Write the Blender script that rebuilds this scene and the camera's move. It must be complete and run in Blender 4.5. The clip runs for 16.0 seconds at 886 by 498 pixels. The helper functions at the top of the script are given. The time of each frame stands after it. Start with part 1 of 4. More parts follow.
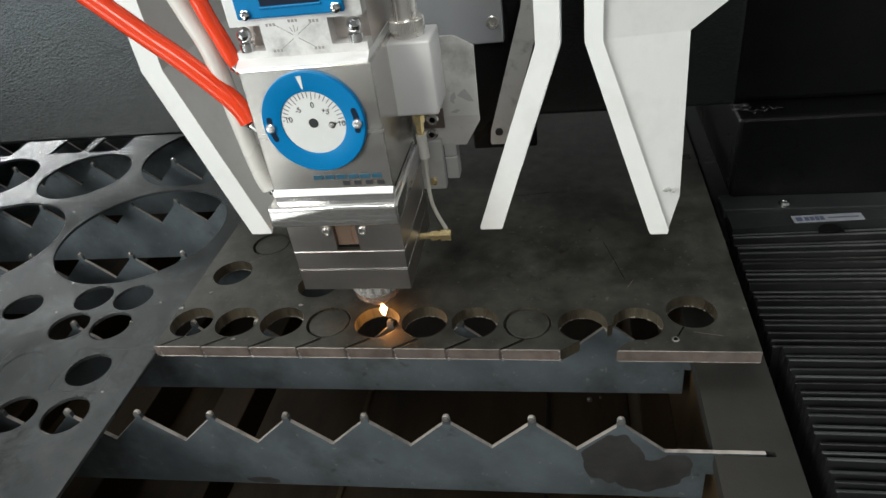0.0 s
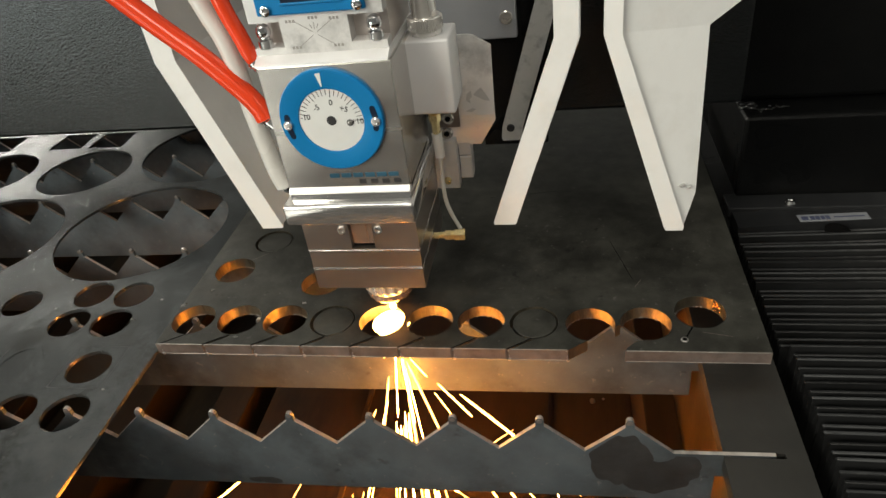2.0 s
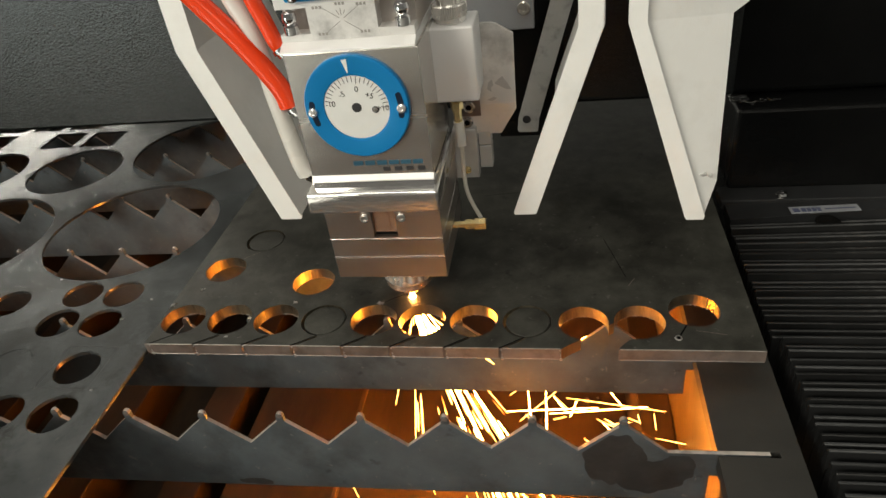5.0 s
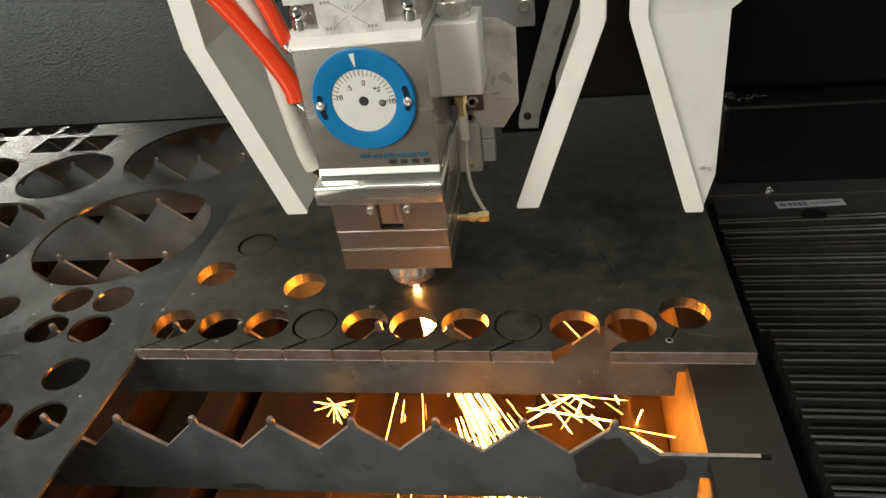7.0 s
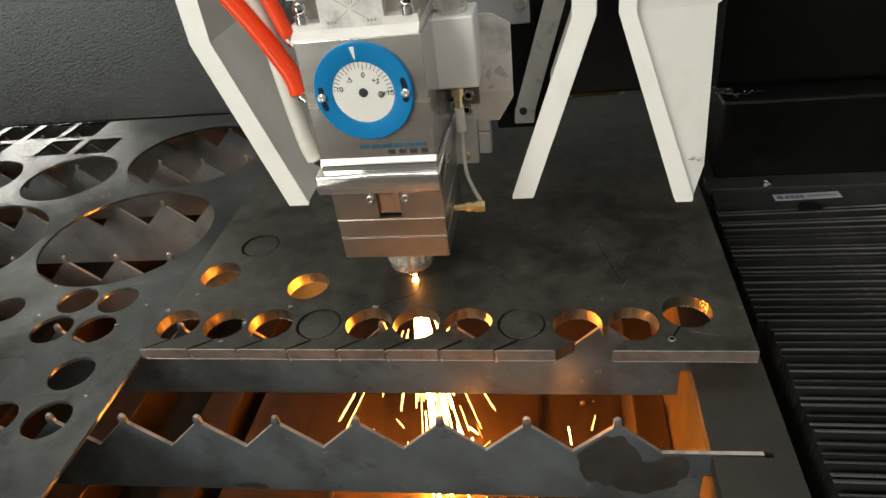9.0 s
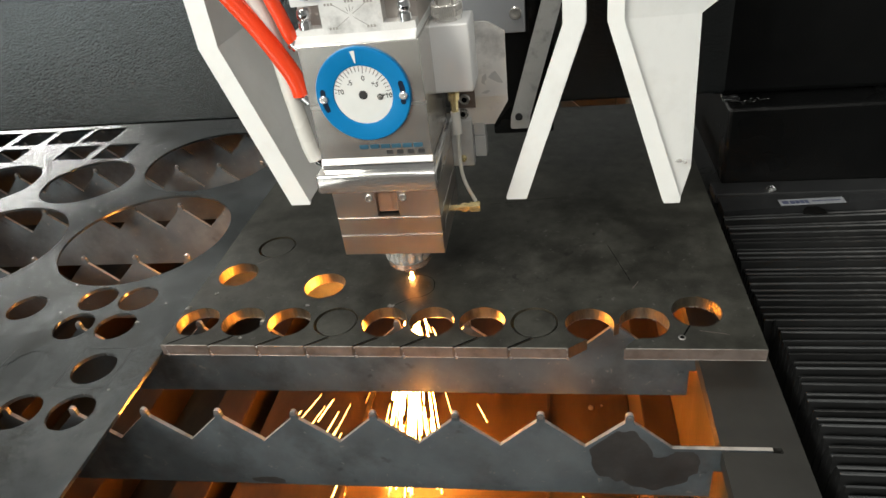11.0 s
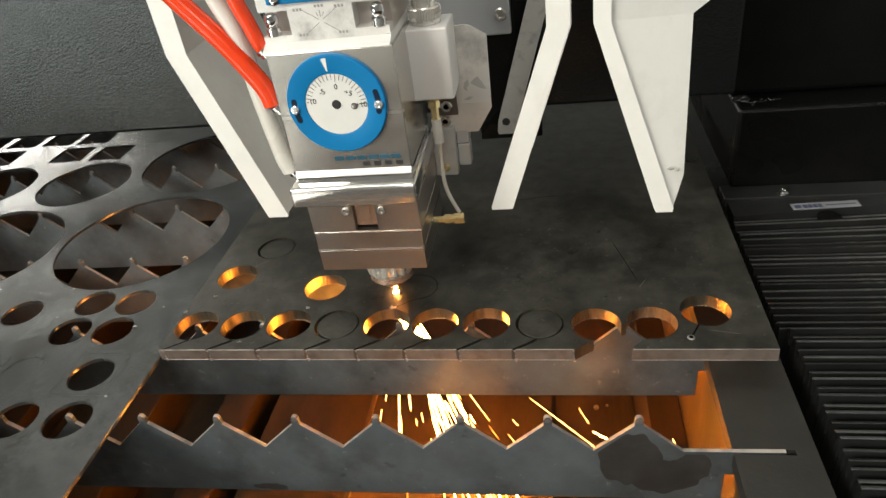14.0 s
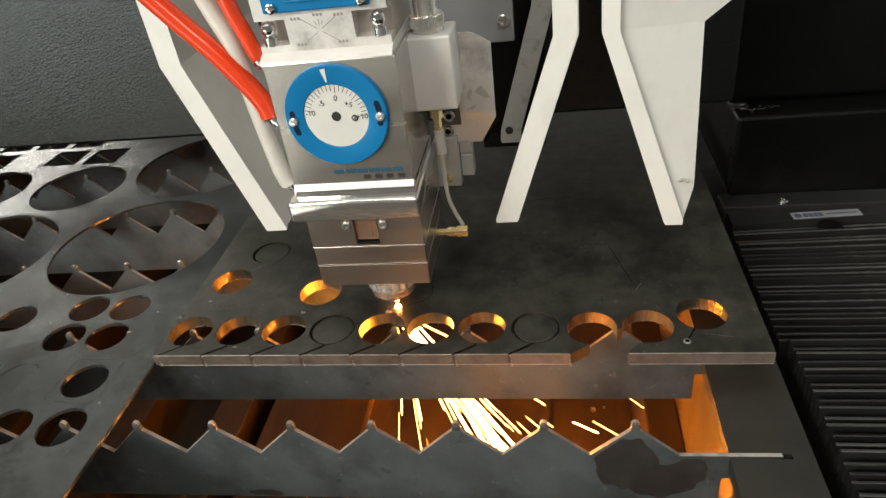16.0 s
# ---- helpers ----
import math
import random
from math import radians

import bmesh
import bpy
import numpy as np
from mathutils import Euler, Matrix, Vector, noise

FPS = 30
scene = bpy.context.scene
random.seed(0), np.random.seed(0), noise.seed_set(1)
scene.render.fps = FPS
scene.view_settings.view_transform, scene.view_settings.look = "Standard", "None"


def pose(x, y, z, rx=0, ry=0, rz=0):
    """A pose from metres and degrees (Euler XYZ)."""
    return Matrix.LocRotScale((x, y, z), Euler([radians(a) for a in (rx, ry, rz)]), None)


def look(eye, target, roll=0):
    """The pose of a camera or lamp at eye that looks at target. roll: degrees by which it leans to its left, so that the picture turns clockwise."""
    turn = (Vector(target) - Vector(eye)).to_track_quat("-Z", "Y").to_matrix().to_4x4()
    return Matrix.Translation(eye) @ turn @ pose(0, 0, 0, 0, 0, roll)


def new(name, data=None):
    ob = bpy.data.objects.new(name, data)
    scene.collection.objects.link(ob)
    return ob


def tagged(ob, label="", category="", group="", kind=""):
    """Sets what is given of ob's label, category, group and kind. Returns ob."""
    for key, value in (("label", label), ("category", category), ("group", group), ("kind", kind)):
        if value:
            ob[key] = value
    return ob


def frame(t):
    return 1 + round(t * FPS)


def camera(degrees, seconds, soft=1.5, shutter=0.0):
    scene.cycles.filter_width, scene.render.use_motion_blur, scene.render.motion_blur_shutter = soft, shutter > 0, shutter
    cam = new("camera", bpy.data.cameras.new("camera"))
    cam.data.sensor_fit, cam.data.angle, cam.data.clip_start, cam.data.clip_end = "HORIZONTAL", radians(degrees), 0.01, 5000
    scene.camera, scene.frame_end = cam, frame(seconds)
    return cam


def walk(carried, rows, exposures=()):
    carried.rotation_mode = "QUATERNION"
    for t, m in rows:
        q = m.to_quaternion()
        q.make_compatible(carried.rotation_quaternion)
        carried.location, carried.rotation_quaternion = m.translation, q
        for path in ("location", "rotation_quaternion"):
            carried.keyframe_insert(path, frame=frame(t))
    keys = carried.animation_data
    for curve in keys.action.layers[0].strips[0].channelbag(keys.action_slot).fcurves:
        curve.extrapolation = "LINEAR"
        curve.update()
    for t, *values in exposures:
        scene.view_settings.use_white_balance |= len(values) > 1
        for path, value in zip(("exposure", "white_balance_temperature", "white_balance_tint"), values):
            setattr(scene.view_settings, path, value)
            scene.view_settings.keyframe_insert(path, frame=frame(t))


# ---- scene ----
cam = camera(66.52, 16.0)
CAMERA_ROWS = [
    (0.0, pose(0.3647, -0.3955, 0.3787, 55.22, 6.96, 8.13)),
    (0.5, pose(0.3630, -0.3949, 0.3770, 55.22, 6.85, 8.11)),
    (1.0, pose(0.3623, -0.3933, 0.3754, 55.13, 6.79, 8.05)),
    (1.5, pose(0.3591, -0.3927, 0.3770, 55.09, 6.67, 8.00)),
    (2.0, pose(0.3555, -0.3934, 0.3736, 55.36, 6.47, 8.12)),
    (2.5, pose(0.3551, -0.3944, 0.3727, 55.22, 6.33, 8.25)),
    (3.0, pose(0.3552, -0.3940, 0.3722, 55.29, 6.37, 8.27)),
    (3.5, pose(0.3552, -0.3929, 0.3715, 55.28, 6.37, 8.15)),
    (4.0, pose(0.3556, -0.3920, 0.3690, 55.29, 6.30, 8.08)),
    (6.5, pose(0.3607, -0.3865, 0.3700, 55.31, 6.52, 7.33)),
    (7.0, pose(0.3610, -0.3878, 0.3693, 55.43, 6.35, 7.26)),
    (7.5, pose(0.3621, -0.3874, 0.3686, 55.47, 6.39, 7.24)),
    (8.0, pose(0.3613, -0.3887, 0.3670, 55.62, 6.29, 7.16)),
    (10.5, pose(0.3550, -0.4061, 0.3703, 56.29, 6.83, 7.60)),
    (11.0, pose(0.3516, -0.4122, 0.3679, 56.99, 6.26, 7.74)),
    (11.5, pose(0.3495, -0.4130, 0.3641, 56.98, 6.18, 7.56)),
    (12.0, pose(0.3495, -0.4069, 0.3644, 56.79, 6.75, 7.22)),
    (12.5, pose(0.3484, -0.4019, 0.3646, 56.84, 6.66, 7.05)),
    (13.0, pose(0.3495, -0.4030, 0.3656, 56.99, 6.79, 7.27)),
    (13.5, pose(0.3483, -0.4030, 0.3662, 56.89, 6.97, 7.33)),
    (14.0, pose(0.3478, -0.4016, 0.3631, 56.79, 6.78, 7.44)),
    (14.5, pose(0.3472, -0.4029, 0.3632, 56.95, 6.72, 7.50)),
    (15.0, pose(0.3480, -0.4010, 0.3643, 56.91, 6.78, 7.20)),
    (15.5, pose(0.3498, -0.3986, 0.3664, 56.67, 6.95, 7.23)),
    (16.0, pose(0.3493, -0.3977, 0.3651, 56.72, 6.88, 7.10)),
]
walk(cam, CAMERA_ROWS, exposures=((0.0, 0.0, 6500, 10), (1.0, 0.0, 6500, 10), (1.5, 0.12, 7200, 10), (2.0, -0.22, 7200, 10), (2.5, -0.15, 7300, 10), (3.0, -0.15, 7500, 10), (4.0, -0.26, 7400, 10),
                                 (8.0, -0.26, 7400, 10), (10.5, 0.2, 6800, 10), (12.0, 0.1, 6900, 10), (13.5, 0.16, 7100, 10), (15.0, 0.02, 7250, 10), (16.0, -0.04, 7250, 10)))

# nozzle place: seconds, x, y, rise of the head over its working height
HEAD_ROWS = [
    (0.0, 0.1989, 0.0531, 0.0026),
    (0.5, 0.1990, 0.0530, -0.0004),
    (1.0, 0.1988, 0.0529, -0.0027),
    (1.5, 0.2005, 0.0551, -0.0016),
    (2.0, 0.2040, 0.0569, -0.0017),
    (2.5, 0.2082, 0.0599, -0.0013),
    (3.0, 0.2115, 0.0626, -0.0013),
    (3.5, 0.2153, 0.0647, -0.0007),
    (4.0, 0.2181, 0.0665, -0.0013),
    (4.5, 0.2222, 0.0670, -0.0010),
    (5.0, 0.2261, 0.0685, -0.0010),
    (5.5, 0.2297, 0.0710, -0.0010),
    (6.0, 0.2327, 0.0743, -0.0010),
    (6.5, 0.2350, 0.0786, -0.0007),
    (7.0, 0.2356, 0.0827, -0.0002),
    (7.5, 0.2351, 0.0869, -0.0003),
    (8.0, 0.2343, 0.0918, -0.0007),
    (8.5, 0.2319, 0.0957, 0.0000),
    (9.0, 0.2287, 0.0990, 0.0000),
    (9.5, 0.2249, 0.1014, 0.0000),
    (10.0, 0.2207, 0.1029, 0.0000),
    (10.5, 0.2162, 0.1034, 0.0007),
    (11.0, 0.2113, 0.1034, -0.0004),
    (11.5, 0.2064, 0.1018, -0.0008),
    (12.0, 0.2035, 0.0977, 0.0001),
    (12.5, 0.2002, 0.0954, 0.0000),
    (13.0, 0.1983, 0.0915, 0.0001),
    (13.5, 0.1967, 0.0871, 0.0000),
    (14.0, 0.1968, 0.0836, -0.0007),
    (14.5, 0.1977, 0.0784, 0.0002),
    (15.0, 0.1991, 0.0758, -0.0004),
    (15.5, 0.2026, 0.0706, 0.0001),
    (16.0, 0.2056, 0.0679, 0.0001),
]
NOZZLE = Vector((0.2002, 0.0954, 0.0))      # where the nozzle stands in the plan below

# ---------------------------------------------------------------- light
world = bpy.data.worlds.new("hall_air")
scene.world = world
world.use_nodes = True
world.node_tree.nodes["Background"].inputs[0].default_value = (0.75, 0.82, 0.9, 1)
world.node_tree.nodes["Background"].inputs[1].default_value = 0.012
scene.view_settings.exposure = 0.0


def area_lamp(name, eye, target, w, h, watts, color):
    data = bpy.data.lights.new(name, "AREA")
    data.shape, data.size, data.size_y, data.energy, data.color = "RECTANGLE", w, h, watts, color
    ob = new(name, data)
    ob.matrix_world = look(eye, target)
    return ob


KEY = area_lamp("hall_door_daylight", (-3.0, -3.9, 2.7), (0.1, 0.1, 0.1), 2.6, 2.2, 295, (1.0, 1.0, 0.935))
# SIDE is an added fill that brightens the head's right-hand parts
SIDE = area_lamp("side_fill_light", (1.3, -4.4, 3.2), (0.2, 0.1, 0.1), 2.4, 1.0, 68, (1.0, 1.0, 0.95))
TOP = area_lamp("ceiling_lamp_light", (-0.3, -0.5, 3.6), (0.2, 0.1, 0.0), 2.4, 0.7, 45, (1.0, 1.0, 0.95))
# LOW is an added fill, no door known: sheen on the beam, cooler slats
LOW = area_lamp("low_sheen_fill", (-2.75, -3.2, -0.35), (-0.15, 0.29, 0.15), 1.5, 0.9, 34, (0.82, 0.96, 1.0))
REAR = area_lamp("rear_door_daylight", (-5.0, 4.6, 0.70), (-0.5, 0.6, 0.2), 2.5, 0.9, 200, (0.98, 1.0, 0.98))


# ---------------------------------------------------------------- materials
def mat(name, color, rough=0.5, metal=0.0, var=0.15, scale=30.0, bump=0.05, bump_scale=250.0, stain=None, stain_amount=0.0,
        stain_scale=6.0, rough_var=0.12, stretch=(1, 1, 1), per_piece=0.0, coat=0.0, bump_dist=0.001, specks=None, spec=0.5):
    m = bpy.data.materials.new(name)
    m.use_nodes = True
    nt = m.node_tree
    b = nt.nodes["Principled BSDF"]
    L = nt.links.new
    tc = nt.nodes.new("ShaderNodeTexCoord")
    mp = nt.nodes.new("ShaderNodeMapping")
    mp.inputs["Scale"].default_value = stretch
    L(tc.outputs["Object"], mp.inputs["Vector"])

    def noise_tex(s, detail=5.0, r=0.6):
        n = nt.nodes.new("ShaderNodeTexNoise")
        n.inputs["Scale"].default_value, n.inputs["Detail"].default_value, n.inputs["Roughness"].default_value = s, detail, r
        L(mp.outputs["Vector"], n.inputs["Vector"])
        return n
    n1, n2 = noise_tex(scale), noise_tex(scale * 0.18, 3.0)
    add = nt.nodes.new("ShaderNodeMath")
    add.operation = "ADD"
    L(n1.outputs["Fac"], add.inputs[0])
    L(n2.outputs["Fac"], add.inputs[1])
    rng = nt.nodes.new("ShaderNodeMapRange")
    rng.inputs["From Min"].default_value, rng.inputs["From Max"].default_value = 0.6, 1.4
    rng.inputs["To Min"].default_value, rng.inputs["To Max"].default_value = 1 - var, 1 + var
    L(add.outputs[0], rng.inputs["Value"])
    mul = nt.nodes.new("ShaderNodeVectorMath")
    mul.operation = "SCALE"
    mul.inputs[0].default_value = color
    L(rng.outputs["Result"], mul.inputs["Scale"])
    out = mul.outputs["Vector"]
    if per_piece:
        oi = nt.nodes.new("ShaderNodeObjectInfo")
        r2 = nt.nodes.new("ShaderNodeMapRange")
        r2.inputs["To Min"].default_value, r2.inputs["To Max"].default_value = 1 - per_piece, 1 + per_piece
        L(oi.outputs["Random"], r2.inputs["Value"])
        m2 = nt.nodes.new("ShaderNodeVectorMath")
        m2.operation = "SCALE"
        L(out, m2.inputs[0])
        L(r2.outputs["Result"], m2.inputs["Scale"])
        out = m2.outputs["Vector"]
    if stain:
        ns = noise_tex(stain_scale, 6.0, 0.65)
        r3 = nt.nodes.new("ShaderNodeMapRange")
        r3.inputs["From Min"].default_value, r3.inputs["From Max"].default_value = 0.5, 0.68
        r3.inputs["To Max"].default_value = stain_amount
        L(ns.outputs["Fac"], r3.inputs["Value"])
        mx = nt.nodes.new("ShaderNodeMix")
        mx.data_type = "RGBA"
        L(r3.outputs["Result"], mx.inputs["Factor"])
        L(out, mx.inputs["A"])
        mx.inputs["B"].default_value = (*stain, 1)
        out = mx.outputs["Result"]
    for col, amount, sc in ([specks] if specks and not isinstance(specks[0][0], tuple) else specks or []):
        nk = noise_tex(sc, 4.0, 0.7)
        r4 = nt.nodes.new("ShaderNodeMapRange")
        r4.inputs["From Min"].default_value, r4.inputs["From Max"].default_value = 0.63, 0.70
        r4.inputs["To Max"].default_value = amount
        L(nk.outputs["Fac"], r4.inputs["Value"])
        mk = nt.nodes.new("ShaderNodeMix")
        mk.data_type = "RGBA"
        L(r4.outputs["Result"], mk.inputs["Factor"])
        L(out, mk.inputs["A"])
        mk.inputs["B"].default_value = (*col, 1)
        out = mk.outputs["Result"]
    L(out, b.inputs["Base Color"])
    rr = nt.nodes.new("ShaderNodeMapRange")
    rr.inputs["From Min"].default_value, rr.inputs["From Max"].default_value = 0.3, 0.7
    rr.inputs["To Min"].default_value, rr.inputs["To Max"].default_value = max(0.02, rough - rough_var), min(1, rough + rough_var)
    L(n2.outputs["Fac"], rr.inputs["Value"])
    L(rr.outputs["Result"], b.inputs["Roughness"])
    b.inputs["Metallic"].default_value = metal
    b.inputs["Coat Weight"].default_value = coat
    b.inputs["Specular IOR Level"].default_value = spec
    if bump:
        nb = noise_tex(bump_scale, 3.0)
        bp = nt.nodes.new("ShaderNodeBump")
        bp.inputs["Strength"].default_value, bp.inputs["Distance"].default_value = bump, bump_dist
        L(nb.outputs["Fac"], bp.inputs["Height"])
        L(bp.outputs["Normal"], b.inputs["Normal"])
    return m


def glow(name, color, strength):
    m = bpy.data.materials.new(name)
    m.use_nodes = True
    b = m.node_tree.nodes["Principled BSDF"]
    b.inputs["Base Color"].default_value = (0.05, 0.02, 0.01, 1)
    b.inputs["Emission Color"].default_value = (*color, 1)
    b.inputs["Emission Strength"].default_value = strength
    return m


M_PLATE = mat("hot_rolled_steel", (0.043, 0.043, 0.037), 0.4, 0.35, 0.75, 60, 0.16, 600, (0.021, 0.0205, 0.018), 0.9, 19, 0.13, specks=(((0.014, 0.013, 0.012), 0.9, 46), ((0.17, 0.165, 0.155), 0.5, 150), ((0.12, 0.1, 0.09), 0.35, 11)))
M_EDGE = mat("sawn_steel_edge", (0.19, 0.155, 0.14), 0.42, 0.45, 0.35, 60, 0.25, 350, (0.1, 0.075, 0.06), 0.7, 40)
M_HOLE = mat("oxidised_cut_wall", (0.27, 0.235, 0.175), 0.36, 0.9, 0.45, 90, 0.7, 500, (0.07, 0.06, 0.05), 0.75, 75, stretch=(1, 1, 0.2))
M_SHEET = mat("scrap_sheet_steel", (0.108, 0.119, 0.125), 0.18, 0.65, 0.5, 32, 0.16, 700, (0.052, 0.053, 0.052), 0.95, 17, 0.09, specks=(((0.05, 0.05, 0.05), 0.6, 24), ((0.25, 0.25, 0.25), 0.4, 160)))
M_SLAT = mat("sooty_slat_steel", (0.108, 0.131, 0.148), 0.48, 0.45, 0.4, 26, 0.15, 300, (0.048, 0.054, 0.058), 0.8, 11, 0.15, specks=(((0.03, 0.03, 0.03), 0.6, 20), ((0.3, 0.29, 0.28), 0.4, 120)))
M_TIP = mat("burnt_tooth_tip", (0.16, 0.15, 0.14), 0.4, 0.6, 0.4, 300, 0.5, 700)
# paler slat steel, standing for light caught on the tooth edges
M_LIT_SLAT_EDGE = mat("lit_slat_edge", (0.46, 0.43, 0.40), 0.42, 0.5, 0.35, 60, 0.3, 300, (0.10, 0.09, 0.08), 0.7, 40)
M_SOOT = mat("oil_soot", (0.034, 0.034, 0.035), 0.5, 0.2, 0.5, 40, 0.1, 300, (0.06, 0.06, 0.06), 0.6, 30)
M_DIVIDER = mat("burnt_divider", (0.006, 0.0022, 0.001), 0.6, 0.05, 0.6, 14, 0.3, 200, (0.007, 0.003, 0.0015), 0.8, 9, stretch=(1, 1, 0.3))
M_FRAME = mat("bed_frame_steel", (0.031, 0.0305, 0.028), 0.6, 0.25, 0.3, 30, 0.15, 300, (0.035, 0.033, 0.03), 0.6, 12)
# tray rust made lighter to carry some of the spark light on the wall
M_LIT_RUST = mat("spark_lit_rust", (0.085, 0.058, 0.030), 0.5, 0.2, 0.5, 30, 0.35, 160, (0.030, 0.020, 0.011), 0.8, 14, stretch=(1, 1, 0.35))
M_TRAY = mat("rusty_tray", (0.042, 0.026, 0.012), 0.55, 0.15, 0.6, 26, 0.35, 160, (0.010, 0.007, 0.004), 0.9, 16, stretch=(1, 0.22, 0.45))
M_BLACK = mat("black_paint", (0.0042, 0.0045, 0.0047), 0.3, 0.0, 0.2, 30, 0.7, 430, (0.011, 0.011, 0.011), 0.3, 8, 0.1, bump_dist=0.0008, spec=0.13)
M_BEAM = mat("orange_peel_black", (0.0048, 0.0060, 0.0064), 0.2, 0.0, 0.35, 9, 0.6, 360, (0.008, 0.0092, 0.0098), 0.6, 4, 0.06, bump_dist=0.0010, spec=0.55)
M_WELD = mat("glossy_black_weld", (0.012, 0.012, 0.013), 0.12, 0.0, 0.2, 60, 0.3, 600, coat=0.6)
M_BELLOWS = mat("bellows_rubber", (0.0095, 0.010, 0.0105), 0.5, 0.0, 0.3, 40, 0.2, 260, (0.014, 0.014, 0.014), 0.5, 14, spec=0.25, per_piece=0.3)
# paler than the rubber: painted ridge highlight together with worn streaks
M_PLEAT_EDGE = mat("worn_highlit_pleat_edge", (0.024, 0.0255, 0.027), 0.45, 0.0, 0.9, 35, 0.3, 200, (0.15, 0.15, 0.15), 0.6, 26, spec=0.35, per_piece=0.8, stretch=(0.35, 1, 1), specks=((0.4, 0.4, 0.38), 0.8, 70))
M_WHITE = mat("white_powder_coat", (0.76, 0.77, 0.765), 0.42, 0.0, 0.03, 40, 0.12, 900, (0.5, 0.49, 0.46), 0.18, 25, 0.05)
# white coat darkened to hold the rear leg's shade; also the grey paint chips
M_SHADED_CHIPPED = mat("shaded_and_chipped_coat", (0.42, 0.42, 0.41), 0.6, 0.0, 0.1, 60, 0.15, 600, (0.16, 0.155, 0.15), 0.7, 45)
M_STEEL = mat("brushed_stainless", (0.6, 0.58, 0.555), 0.23, 0.85, 0.05, 60, 0.012, 900, None, 0, 6, 0.05, stretch=(0.12, 1, 6))
M_BLOCK = mat("machined_steel", (0.62, 0.57, 0.54), 0.36, 1.0, 0.08, 60, 0.1, 600, None, 0, 6, 0.06)
M_SCREW = mat("bright_screw", (0.88, 0.88, 0.88), 0.26, 0.75, 0.03, 20, 0.0)
M_CHROME = mat("polished_chrome", (0.72, 0.72, 0.73), 0.09, 1.0, 0.03, 20, 0.0, 200, None, 0, 6, 0.03)
M_NUT = mat("satin_nut", (0.78, 0.76, 0.73), 0.28, 0.7, 0.06, 80, 0.05, 600)
M_DRAWER = mat("satin_chrome", (0.66, 0.65, 0.64), 0.13, 0.85, 0.04, 40, 0.03, 600, None, 0, 6, 0.05)
M_LEDGE = mat("satin_chamfer", (0.86, 0.86, 0.86), 0.42, 0.6, 0.03, 60, 0.03, 600)
M_ALU = mat("anodised_aluminium", (0.78, 0.78, 0.79), 0.4, 0.15, 0.04, 40, 0.06, 900, None, 0, 6, 0.05)
M_BRACKET = mat("dull_aluminium", (0.5, 0.5, 0.5), 0.4, 0.3, 0.1, 40, 0.06, 700, (0.25, 0.24, 0.23), 0.5, 30)
M_ALU_WORN = mat("worn_aluminium", (0.7, 0.69, 0.68), 0.33, 0.3, 0.12, 40, 0.05, 500, (0.2, 0.2, 0.2), 0.6, 28, 0.08)
M_BLUE = mat("blue_anodised", (0.0, 0.165, 0.41), 0.35, 0.0, 0.05, 60, 0.04, 900, None, 0, 6, 0.05, spec=0.22)
M_SLOT = mat("slot_shadow", (0.004, 0.012, 0.03), 0.6, 0.0, 0.1, 60, 0.0, spec=0.2)
M_DIAL = mat("satin_dial", (0.72, 0.73, 0.72), 0.4, 0.15, 0.04, 120, 0.03, 900, None, 0, 6, 0.05)
# flat black for painted shade in cuts and gaps, and for scratches and the tab
M_SHADE_MARK = mat("shade_and_mark_black", (0.004, 0.004, 0.004), 0.9, 0.0, 0.3, 200, 0.0, spec=0.05)
# bright metal for the painted edge highlights and for the real dross
M_HIGHLIGHT_DROSS = mat("bright_highlight_and_dross", (0.25, 0.23, 0.21), 0.4, 0.5, 0.5, 120, 0.3, 400, (0.10, 0.09, 0.08), 0.8, 90)
M_ENDPLATE = mat("greyed_black_plate", (0.017, 0.018, 0.0195), 0.45, 0.0, 0.3, 40, 0.1, 300, (0.026, 0.027, 0.028), 0.5, 20, spec=0.3)
M_ENGRAVE = mat("engraved_grey", (0.3, 0.285, 0.27), 0.5, 0.3, 0.2, 200, 0.0)
M_SLIDE = mat("grey_slide_paint", (0.30, 0.31, 0.33), 0.42, 0.3, 0.06, 40, 0.05, 700, (0.24, 0.25, 0.26), 0.4, 20)
M_INK = mat("black_ink", (0.02, 0.02, 0.022), 0.6, 0.0, 0.1, 60, 0.0)
M_BLUE_INK = mat("blue_ink", (0.035, 0.11, 0.17), 0.35, 0.3, 0.15, 60, 0.0)
M_BRASS = mat("brass", (0.95, 0.78, 0.42), 0.22, 0.75, 0.1, 60, 0.05)
M_COPPER = mat("copper_ring", (0.8, 0.55, 0.42), 0.25, 0.85, 0.1, 60, 0.05)
M_RED = mat("orange_red_hose", (0.8, 0.055, 0.012), 0.22, 0.0, 0.06, 40, 0.02, 300, None, 0, 6, 0.05, coat=0.5)
M_CLEAR = mat("milky_hose", (0.62, 0.61, 0.58), 0.3, 0.0, 0.08, 40, 0.03, coat=0.3)
M_CABLE = mat("grey_cable", (0.5, 0.48, 0.43), 0.45, 0.0, 0.1, 60, 0.05)
M_LABEL = mat("paper_label", (0.2, 0.21, 0.23), 0.5, 0.0, 0.25, 90, 0.0)
M_LABEL_INK = mat("label_ink", (0.05, 0.06, 0.11), 0.5, 0.0, 0.1, 60, 0.0)
M_SLAG = mat("slag_spatter", (0.3, 0.29, 0.28), 0.35, 0.7, 0.3, 400, 0.6, 900)
M_HALL = mat("hall_wall_paint", (0.42, 0.43, 0.44), 0.8, 0.0, 0.06, 1.5, 0.03, 40)
